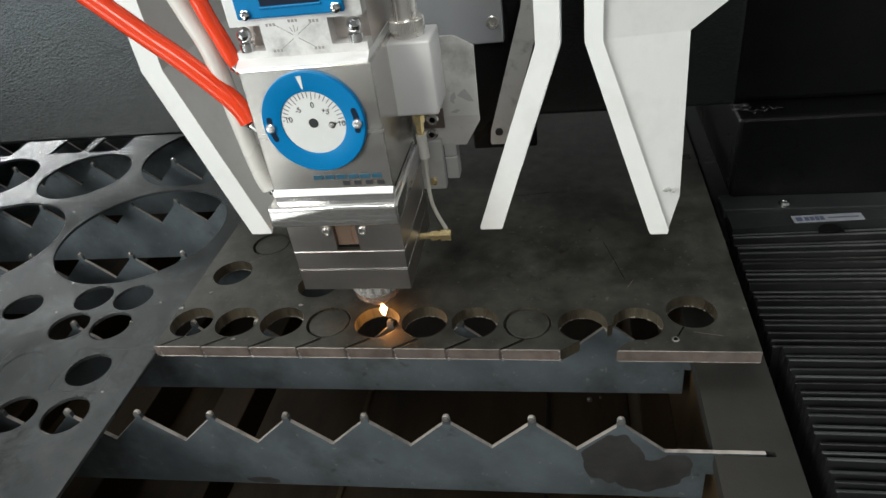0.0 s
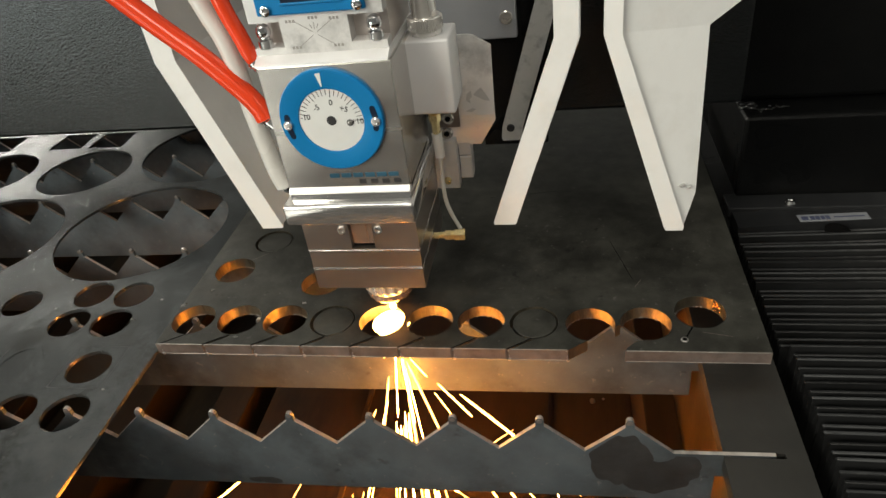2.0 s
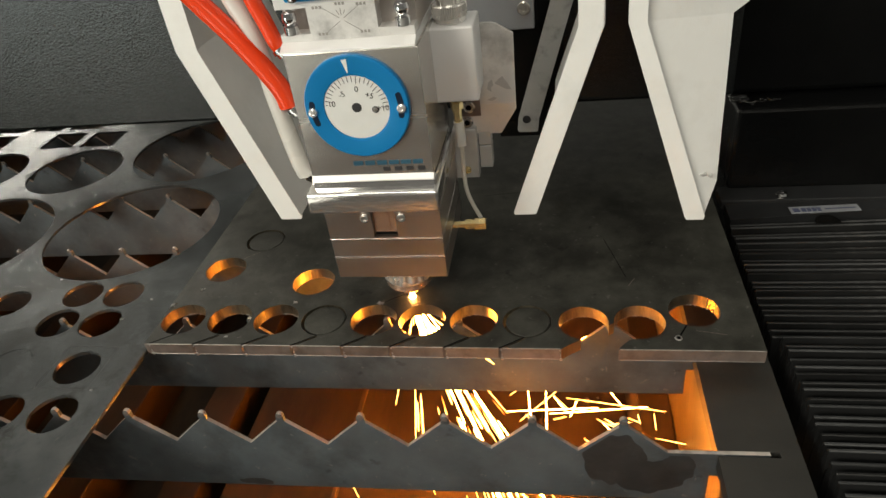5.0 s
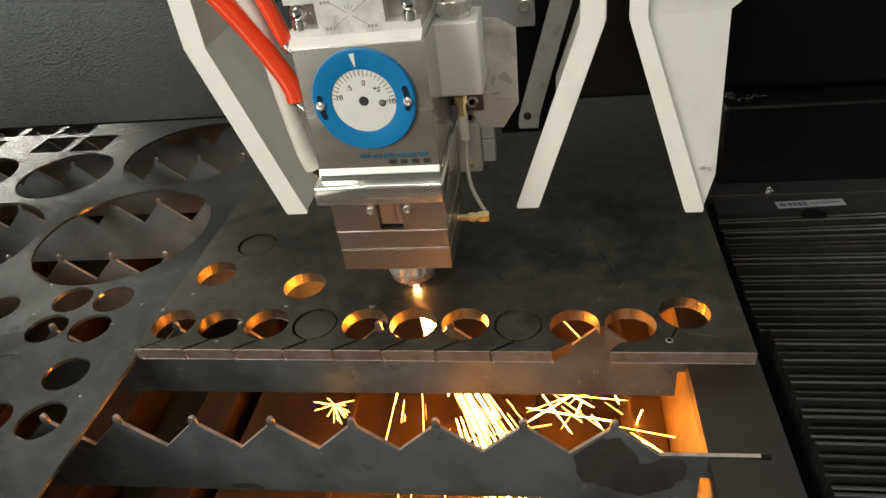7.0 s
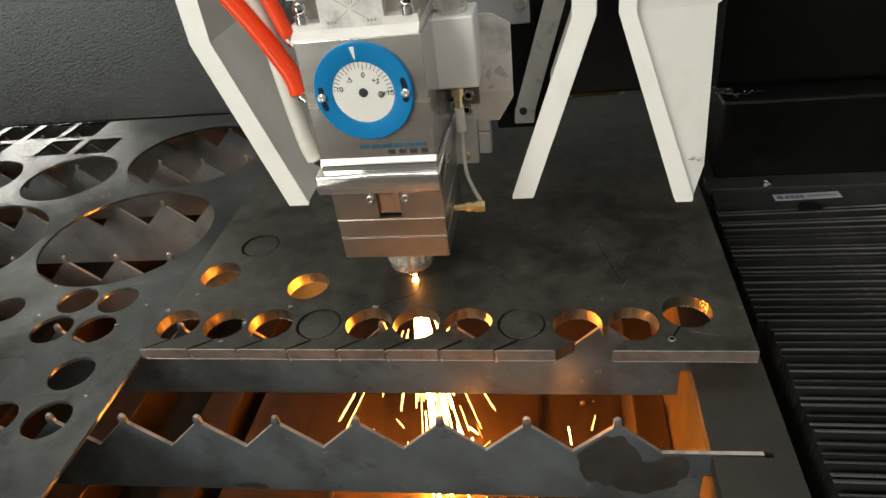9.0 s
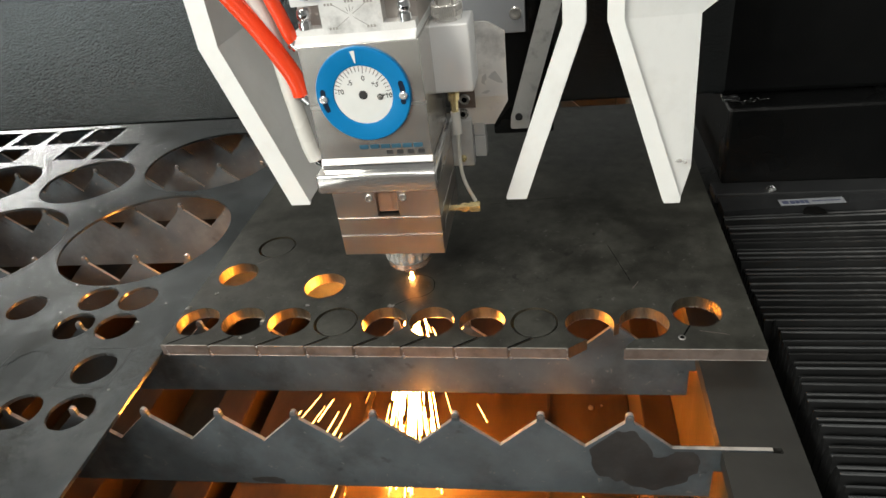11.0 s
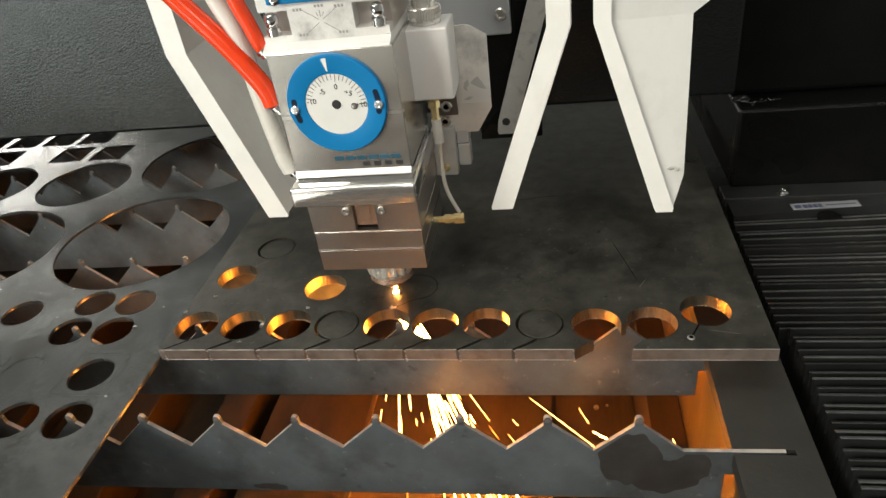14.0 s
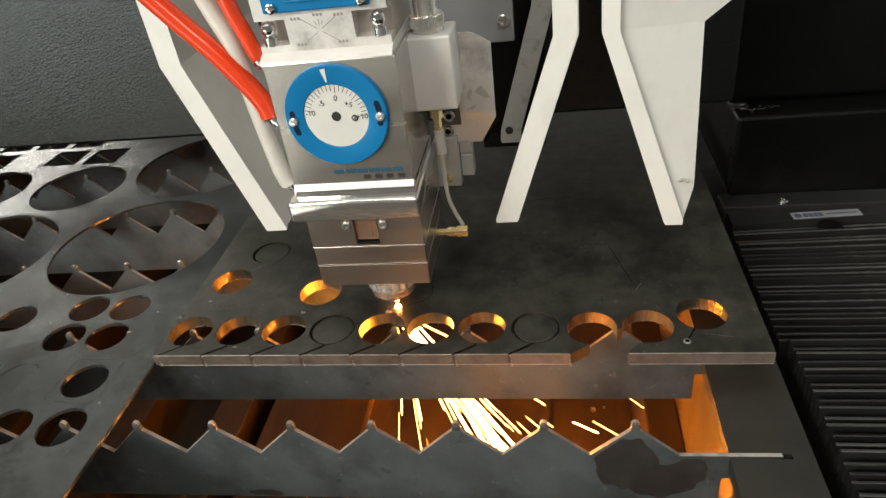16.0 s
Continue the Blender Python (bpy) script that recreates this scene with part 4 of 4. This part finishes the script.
# amplifier box, brass fitting and sensor wire beside the head
amp = part("sensor_box", box(0.2394, 0.2738, 0.1010, 0.1400, 0.1764, 0.2312, 0.0018, seg=3), M_ALU, head, "grey anodised sensor box", True)
own = bmesh.new()
n, prof = 96, [(0.0100, 0.2313), (0.0116, 0.2316), (0.0116, 0.2345), (0.0126, 0.2350), (0.0126, 0.2428), (0.0114, 0.2440), (0.0088, 0.2441), (0.0088, 0.2750)]
loops = []
for j, (r, z) in enumerate(prof):
    cut = [0.0006 if j in (3, 4) and k % 2 else (0.0007 if j > 5 and (k % 16) < 2 else 0.0) for k in range(n)]
    loops.append([own.verts.new((0.2557 + (r - c) * math.cos(2 * math.pi * k / n), 0.1180 + (r - c) * math.sin(2 * math.pi * k / n), z)) for k, c in enumerate(cut)])
for a, b in zip(loops, loops[1:]):
    for k in range(n):
        own.faces.new((a[k], a[(k + 1) % n], b[(k + 1) % n], b[k]))
own.faces.new(loops[-1])
part("knurled_knob", own, M_NUT, amp, "knurled steel connector")
part("fitting", lathe([(0.0036, 0), (0.0036, -0.004), (0.0048, -0.0045), (0.0048, -0.0105), (0.0032, -0.011), (0.0032, -0.021)], (0.2548, 0.1130, 0.1766), n=6), M_BRASS, amp, "brass hexagon fitting")
part("sleeve", tube([(0.2548, 0.1130, 0.156), (0.2552, 0.1130, 0.146), (0.2554, 0.1130, 0.136)], 0.0040, 14, 4), M_CLEAR, amp, "milky white cable sleeve", True)
part("sensor_wire", tube([(0.2554, 0.1130, 0.138), (0.2552, 0.1110, 0.112), (0.2566, 0.1080, 0.098), (0.2606, 0.1050, 0.087), (0.2668, 0.1020, 0.075)], 0.0017, 10, 8), M_CABLE, amp, "thin grey sensor wire", True)
conn = part("connector", lathe([(0.0030, 0), (0.0030, 0.012), (0.0045, 0.0122), (0.0045, 0.0180), (0.0036, 0.0182), (0.0036, 0.0200), (0.0052, 0.0202), (0.0052, 0.0290)],
                               (0.2415, 0.1015, 0.0690), (1, 0, 0.03), 6), M_BRASS, head, "brass plug connector")
part("holder_plate", extruded([(0.2560, 0.1572), (0.2972, 0.1566), (0.2978, 0.2115), (0.2850, 0.2196), (0.2812, 0.2205), (0.2560, 0.2205)], [], 0.1420, 0.1450, "y"), M_ALU_WORN, head,
     "worn bent aluminium holder plate")
flap = extruded([(0.2500, 0.1285), (0.2838, 0.1280), (0.2972, 0.1510), (0.2972, 0.1565), (0.2500, 0.1571)], [], 0.1420, 0.1450, "y")
for v in flap.verts:
    v.co.y += 0.22 * (0.1571 - v.co.z)
part("holder_flap", flap, M_ALU_WORN, head, "aluminium flap bent under the holder plate")
for pts in (((0.2815, 0.1735), (0.2850, 0.1772), (0.2880, 0.1790), (0.2915, 0.1735), (0.2945, 0.1680), (0.2900, 0.1685), (0.2855, 0.1712)),
            ((0.2755, 0.1690), (0.2765, 0.1745), (0.2800, 0.1770), (0.2805, 0.1720), (0.2785, 0.1700), (0.2790, 0.1665)), ((0.2745, 0.1600), (0.2800, 0.1625), (0.2830, 0.1615), (0.2790, 0.1590))):
    part("residue", extruded(list(pts), [], 0.1417, 0.1422, "y"), M_BRACKET, head, "grey glue residue")
bar = part("lower_bar", box(0.2440, 0.2638, 0.1400, 0.1500, 0.0912, 0.1363, 0.001), M_BRACKET, head, "aluminium bar with a screw")
part("screw", lathe([(0.0032, 0), (0.0032, 0.002), (0.0018, 0.0026)], (0.2540, 0.1399, 0.0995), (0, -1, 0), 16), M_BRASS, bar, "brass screw", True)
part("rear_bar", box(0.2642, 0.2748, 0.1480, 0.1620, 0.1180, 0.1500, 0.001), M_BRACKET, head)
part("rear_bar", box(0.2642, 0.2748, 0.1480, 0.1620, 0.0965, 0.1172, 0.001), M_BRACKET, head)
part("clamp_pocket", box(0.2520, 0.2690, 0.1405, 0.1422, 0.1475, 0.1640), M_EDGE, head, "dark brown patch behind the fitting")
for x, y, z in ((0.2600, 0.1404, 0.1560), (0.2570, 0.1448, 0.1412)):
    part("screw", lathe([(0.0050, 0), (0.0050, 0.002), (0.0042, 0.003), (0.0024, 0.003), (0.0022, 0.0010)], (x, y, z), (0, -1, 0), 20), M_STEEL, head, "socket screw", True)
    # black plug that paints the shade inside the socket
    part("socket", lathe([(0.0023, 0.0012), (0.0023, 0.0031)], (x, y, z), (0, -1, 0), 6), M_SHADE_MARK, head, "dark hexagon socket")

# hoses into the head's side
for z, y in ((0.2300, 0.0720), (0.1880, 0.0700), (0.1330, 0.0720)):
    part("hose_fitting", lathe([(0.0060, 0), (0.0060, 0.003), (0.0072, 0.0032), (0.0072, 0.0062), (0.0060, 0.0066)], (0.1480, y, z), (-0.45, 0.0, 0.8), 18), M_CHROME, head, "chrome push-in fitting", True)
swing_hose = part("hose", tube([(0.1415, 0.0700, 0.1935), (0.1400, 0.0700, 0.2020), (0.1340, 0.0700, 0.2150), (0.1154, 0.0700, 0.2442), (0.0939, 0.0700, 0.2721), (0.0600, 0.0680, 0.3200)], 0.0072, 18, 10), M_RED, head, "glossy orange-red air hose", True)
HOSE_PIVOT = Vector((0.1415, 0.0700, 0.1935)) - NOZZLE
swing_hose.data.transform(Matrix.Translation(-HOSE_PIVOT))
swing_hose.location = HOSE_PIVOT
part("hose", tube([(0.1450, 0.0720, 0.2345), (0.1430, 0.0700, 0.2400), (0.1390, 0.0700, 0.2540), (0.1338, 0.0700, 0.2710), (0.1260, 0.0700, 0.3100), (0.1220, 0.0700, 0.3600)], 0.0055, 18, 10), M_RED, head, "glossy orange-red air hose", True)
part("hose", tube([(0.1405, 0.0720, 0.1370), (0.1370, 0.0720, 0.1520), (0.1315, 0.0740, 0.1932), (0.1260, 0.0760, 0.2412), (0.1160, 0.0780, 0.2700), (0.0960, 0.0800, 0.3300)], 0.0066, 18, 10), M_CLEAR, head, "milky white air hose", True)

# ---------------------------------------------------------------- sparks and the line being cut
KERF_C, KERF_R = Vector((0.2157, 0.0845)), 0.0194
cut_pieces = []


# flat black strip on the plate, standing for the shade in an open cut
def kerf_piece(a, b, half=0.00055):
    d = Vector((b[0] - a[0], b[1] - a[1], 0))
    s = Vector((-d.y, d.x, 0)).normalized() * half
    bm = bmesh.new()
    mid = Vector(((a[0] + b[0]) / 2, (a[1] + b[1]) / 2, 0))
    for z in (0.0, -0.00008):
        bm.faces.new([bm.verts.new(Vector((*q, z)) + t - mid) for q, t in ((a, s), (a, -s), (b, -s), (b, s))])
    ob = new("cut_line", finish("cut_line", bm, M_SHADE_MARK))
    ob.parent = steel_plate
    ob.location = mid
    return ob, mid


# flat black strips painting the shade of the kerfs, front edge to holes and at the small pierce hole
for x in (0.0040, *SLITS):
    ob, mid = kerf_piece((x - 0.0002, -0.0001), (x + 0.0188, 0.0126), 0.0007)
    ob.location.z = 0.00006
ob, mid = kerf_piece((0.4455, 0.0145), (0.4530, 0.0285), 0.0007)
ob.location.z = 0.00006
# black plug and cap paint the shade inside the pierce hole
part("pierce_hole", lathe([(0.0019, -0.0100), (0.0019, 0.00006)], (0.4448, 0.0134, 0), n=14), M_INK, steel_plate, "black pierce hole")
part("slag_ring", lathe([(0.0016, 0.00006), (0.0019, 0.0007), (0.0027, 0.0006), (0.0030, 0.0)], (0.4448, 0.0134, 0), n=14), M_SLAG, steel_plate, "bright slag ring", True)
part("pierce_dark", lathe([(0.0017, 0.0001), (0.0016, 0.00075)], (0.4448, 0.0134, 0), n=14), M_SHADE_MARK, steel_plate)

path = [(h[0], h[1], h[2]) for h in HEAD_ROWS]
for (t0, xa, ya), (t1, xb, yb) in zip(path, path[1:]):
    if t0 >= 1.5:
        cut_pieces.append((t1, *kerf_piece((xa, ya), (xb, yb), 0.0003)))

spark_shower = thing("spark_shower", (NOZZLE.x, NOZZLE.y, -0.012), "white-hot spark shower falling from the cut", "sparks")
spark_fan = thing("spark_fan", (NOZZLE.x, 0.02, -0.014), "wide fan of sparks spraying from the pierced plate", "sparks")
rnd = random.Random(11)
streak_meshes, fan_meshes, yellow_meshes = [], [], []
for ln, rad in ((0.024, 0.0005), (0.044, 0.0008), (0.070, 0.0011), (0.014, 0.0006), (0.095, 0.0006)):
    bm = lathe([(rad * 0.3, -ln / 2), (rad * 0.9, -ln * 0.44), (rad, -ln * 0.1), (rad * 0.85, ln * 0.38), (rad * 0.3, ln / 2)], (0, 0, 0), n=6)
    streak_meshes.append(finish("spark", bm, M_SPARK))
    fan_meshes.append(streak_meshes[-1].copy())
    fan_meshes[-1].materials[0] = M_SPARK_FAN
    yellow_meshes.append(streak_meshes[-1].copy())
    yellow_meshes[-1].materials[0] = M_SPARK_YELLOW
dim_mesh = finish("spark", lathe([(0.0002, -0.012), (0.0008, 0), (0.0002, 0.012)], (0, 0, 0), n=5), M_SPARK_DIM)
streaks, fan_streaks, bounces = [], [], []
for k in range(190):
    wide = k % 5 == 0
    ob = new("spark", dim_mesh if k % 9 == 0 else (streak_meshes if k % 5 in (1, 3) else yellow_meshes)[rnd.choice((1, 2, 2, 4, 4, 3))])
    ob.parent = spark_shower
    sx, sy = rnd.gauss(0, 0.34 if wide else 0.075), rnd.gauss(0, 0.20 if wide else 0.06)
    streaks.append((ob, Vector((sx, sy, -1)).normalized(), rnd.uniform(0, 1), rnd.uniform(0.32, 0.46), rnd.uniform(0.35, 0.6)))
for k in range(105):
    ob = new("spark", dim_mesh if k % 8 == 0 else (fan_meshes if k % 2 else yellow_meshes)[rnd.choice((0, 1, 1, 2, 4))])
    ob.parent = spark_fan
    fan_streaks.append((ob, Vector((rnd.gauss(0.0, 0.72), rnd.uniform(-0.42, -0.05), -1)).normalized(), rnd.uniform(0, 1) ** 1.3, rnd.uniform(0.18, 0.32), rnd.uniform(0.35, 0.6)))
for k in range(12):
    ob = new("spark", yellow_meshes[rnd.choice((0, 0, 3, 4))])
    ob.parent = spark_shower
    bounces.append((ob, Vector((rnd.uniform(-0.03, 0.20), rnd.uniform(-0.025, 0.05), rnd.uniform(-0.26, -0.16))), rnd.uniform(-80, 80), rnd.uniform(0, 6)))
for k in range(9):
    ob = new("spark", (streak_meshes if k < 6 else yellow_meshes)[(0, 3, 0)[k % 3]])
    ob.parent = spark_shower
    bounces.append((ob, Vector((rnd.uniform(-0.12, 0.14) if k > 3 else 0.02 + 0.02 * (k - 1.5), rnd.uniform(-0.090, -0.068), rnd.uniform(-0.15, -0.085))), rnd.uniform(-50, 50), rnd.uniform(0, 6)))
side_spray = []                                  # hot spray thrown against the tray's wall early in the cut
for k in range(22):
    ob = new("spark", (streak_meshes if k % 3 else yellow_meshes)[rnd.choice((0, 0, 3, 4))])
    ob.parent = spark_shower
    side_spray.append((ob, Vector((rnd.uniform(0.04, 0.125), rnd.uniform(-0.01, 0.06), rnd.uniform(-0.20, -0.11))), rnd.uniform(-80, 80), rnd.uniform(0, 6)))
bursts = []                                      # stars of fine rays where a spark bursts
for size, at, t0, t1 in ((0.060, Vector((0.2712, 0.030, -0.058)), 15.4, 15.6), (0.030, Vector((0.172, 0.030, -0.098)), 15.4, 15.7), (0.024, Vector((0.150, 0.030, -0.098)), 6.9, 7.2)):
    bm = bmesh.new()
    for k in range(17):
        way = Vector((rnd.gauss(0.25, 1), rnd.uniform(-0.5, 0.1), rnd.gauss(-0.35, 0.6))).normalized()
        ln = size * rnd.uniform(0.35, 1.0)
        bm = merged(bm, lathe([(0.0003, 0.001), (0.0004, ln * 0.6), (0.0006, ln * 0.85), (0.0001, ln)], (0, 0, 0), way, 5))
    ob = solid("spark_burst", bm, M_SPARK_YELLOW, "star-shaped burst of fine glowing sparks", "sparks", "spark bursts")
    bursts.append((ob, at, t0, t1))
core = new("jet_core")
core.parent = spark_shower
tagged(core, "white-hot core of the cutting jet")
for k in range(10):
    way = Vector((rnd.gauss(0, 0.085), rnd.gauss(0, 0.07), -1)).normalized()
    start, ln, rad = rnd.uniform(0.004, 0.022), rnd.uniform(0.05, 0.09), rnd.uniform(0.0007, 0.0012)
    bm = lathe([(rad * 0.4, start), (rad, start + 0.006), (rad, start + ln * 0.8), (rad * 0.3, start + ln)], (rnd.gauss(0, 0.002), rnd.gauss(0, 0.002), 0), way, 8)
    ob = new("jet_streak", finish("jet_streak", bm, M_CORE))
    ob.parent = core
flame = solid("kerf_flame", lathe([(0.0004, -0.005), (0.0021, -0.0015), (0.0031, 0.001), (0.0018, 0.0040), (0.0004, 0.0056)], (0, 0, 0), n=14), M_KERF_FLAME,
              "small bright flame under the nozzle", "flame", smooth=True)
pierce_glow = solid("pierce_flash", lathe([(0.004, -0.010), (0.012, -0.007), (0.0165, 0), (0.011, 0.005), (0.003, 0.0075)], (0, 0, 0), n=18), M_FLAME,
                    "bright flash of the pierced plate", "flash", smooth=True)


def motions():
    gantry_rows, carriage_rows, head_rows = [], [], []
    for t, x, y, dz in HEAD_ROWS:
        gantry_rows.append((t, pose(0, 0.29 + y - NOZZLE.y, 0)))
        carriage_rows.append((t, pose(x, 0.20 + y - NOZZLE.y, 0)))
        head_rows.append((t, pose(x, y, dz)))
    walk(gantry, gantry_rows)
    walk(carriage, carriage_rows)
    walk(head, head_rows)
    swing = ((0.0, 9.5), (1.5, 9.5), (2.5, 7.0), (3.5, 4.5), (4.0, 3.0), (6.5, -3.5), (7.5, -4.5), (8.0, -5.0), (10.5, -4.6), (11.5, -3.8), (12.5, -1.5), (14.0, 0.5), (15.0, 1.5), (16.0, 2.5))
    walk(swing_hose, [(t, pose(*HOSE_PIVOT, 0, -a, 0)) for t, a in swing])
    for ob, u, jitter, lean in pleats:
        rows = []
        fold = 0.92 * u + 0.08 * u * u
        raised = 0.006 if u < 0.74 else 0.0         # the front section of the bellows stands a little higher
        for t, x, y, dz in HEAD_ROWS[::2]:
            end = 0.2755 + y - NOZZLE.y
            rows.append((t, pose(raised, BELLOWS_FRONT + (end - BELLOWS_FRONT) * fold + jitter, raised + jitter * 0.6, 0, 0, lean)))
        walk(ob, rows)
    for t1, ob, mid in cut_pieces:
        rows = [(0.0, pose(mid.x, mid.y, -0.004))]
        if t1 > 0.6:
            rows.append((t1 - 0.4, pose(mid.x, mid.y, -0.004)))
        rows.append((t1, pose(mid.x, mid.y, 0.00006)))
        if t1 < 16.0:
            rows.append((16.0, pose(mid.x, mid.y, 0.00006)))
        walk(ob, rows)
    # lean of the shower to the side and towards the front
    lean = ((0.0, 0, 0), (1.2, 4, 30), (1.5, 4, 32), (2.0, 0, 26), (2.5, 14, 20), (3.0, 14, 10), (3.5, 12, 4), (4.0, 16, 0), (6.5, 16, 0), (7.0, 14, 0), (7.5, 12, 0),
            (8.0, 6, 0), (10.5, -6, 0), (11.0, -8, 0), (11.5, -8, 0), (12.0, -14, 0), (12.5, -14, 0), (13.0, -4, 0), (13.5, 8, 0), (14.0, 12, 0), (14.5, 18, 0),
            (15.0, 8, 0), (15.5, 12, 0), (16.0, 22, 0))

    def lean_at(t):
        for a, b in zip(lean, lean[1:]):
            if a[0] <= t <= b[0]:
                u = (t - a[0]) / (b[0] - a[0])
                return a[1] + u * (b[1] - a[1]), a[2] + u * (b[2] - a[2])
        return lean[-1][1:]

    def nozzle_at(t):
        for a, b in zip(HEAD_ROWS, HEAD_ROWS[1:]):
            if a[0] <= t <= b[0]:
                u = (t - a[0]) / (b[0] - a[0])
                return a[1] + u * (b[1] - a[1]), a[2] + u * (b[2] - a[2])
        return HEAD_ROWS[-1][1:3]

    rows, fl, pf, fan = [], [], [], []
    inside = 0.30                                   # before the cut the glow waits inside the closed head
    for k in range(0, 161):
        t = k / 10
        x, y = nozzle_at(t)
        ry, rx = lean_at(t)
        on = t >= 1.25
        front = max(0.0, min(1.0, (2.6 - t) / 0.8))
        if k % 2 == 0 or 11 <= k <= 14:
            rows.append((t, pose(x, y - 0.012 * front, -0.012, -rx * 0.3, -ry, 0) if on else pose(x, y, inside + 0.05, 0, 0, 0)))
        fan.append((t, pose(x + 0.012, 0.014, -0.014, 0, -ry, 0) if 1.25 <= t < 2.75 else pose(x, y, inside + 0.05)))
        wob = 0.0006 * math.sin(t * 37)
        if t < 0.3:
            fl.append((t, pose(x + 0.004, y - 0.010, 0.0050 + wob)))
        elif t < 0.7 or t >= 1.25:
            tall = 1.0 if t < 9.0 else 0.0                # later only the flame's tip shows over the plate
            fl.append((t, pose(x + 0.001 + wob, y - 0.0055, 0.0022 * tall - 0.0018)))
        else:
            fl.append((t, pose(x, y, inside)))
        if 0.35 <= t < 0.75:
            pf.append((t, pose(x + 0.005, y - 0.014, 0.003)))
        elif 1.25 <= t < 2.35:
            pf.append((t, pose(x + 0.001, y - 0.0205, -0.0055)))
        else:
            pf.append((t, pose(x, y, inside)))
    walk(spark_shower, rows)
    # the jet falters between the piercing and the cut
    lull = Matrix.Translation((0, 0, 0.30))
    walk(core, [(0.0, Matrix()), (1.7, Matrix()), (1.8, lull), (2.0, lull), (2.1, Matrix()), (16.0, Matrix())])
    walk(spark_fan, fan)
    walk(flame, fl)
    walk(pierce_glow, pf)
    for ob, at, t0, t1 in bursts:
        hid = pose(at.x, at.y, -0.72)               # inside the closed plinth of the bed
        rows = [(0.0, hid), (t0 - 0.1, hid), (t0, pose(*at)), (t1, pose(at.x + 0.006, at.y, at.z - 0.006)), (t1 + 0.1, hid), (16.0, hid)]
        walk(ob, rows)
    for group, t_on, t_off in ((streaks, 1.3, 99), (fan_streaks, 1.3, 2.7)):
        for ob, way, phase, reach, period in group:
            turn = Vector((0, 0, -1)).rotation_difference(way).to_matrix().to_4x4()
            half = max(v.co.z for v in ob.data.vertices)
            rows, t = [], 0.0
            while t <= 16.001:
                d = reach * ((t / period + phase) % 1.0)
                if phase > 0.3 and 1.7 <= t <= 2.1:               # the lull: most sparks wait inside the head
                    rows.append((t, Matrix.Translation((-0.012, 0.085 if group is fan_streaks else 0.0, 0.33))))
                elif t_on <= t <= t_off:
                    rows.append((t, Matrix.Translation(way * (d + half + 0.002)) @ turn))
                elif t_on - 0.2 <= t <= t_off + 0.2 or t in (0.0, 16.0):
                    rows.append((t, Matrix.Translation((0, 0, -0.02))))
                t = round(t + 0.1, 3)
            walk(ob, rows)
    for ob, at, slope, phase in bounces + side_spray:
        last = 7.8 if (ob, at, slope, phase) in side_spray else 8.0 if abs(slope) > 30 else 99
        first = 2.6 if last == 7.8 else 1.3
        rows = []
        for k in range(0, 161):
            t = k / 10
            if not first <= t <= last:
                p = Vector((0, 0, -0.03 if t < 1.3 else -0.53))       # inside the head, then in the closed space under the tray
            else:
                u = (t * 1.7 + phase) % 1.0
                p = at + Vector((0.05 * u, 0, 0.05 * u - 0.10 * u * u))
            if t > 1.0 or k == 0:
                rows.append((t, Matrix.Translation(p) @ pose(0, 0, 0, 0, slope + 25 * math.sin(t * 2 + phase), 0)))
        walk(ob, rows)


motions()
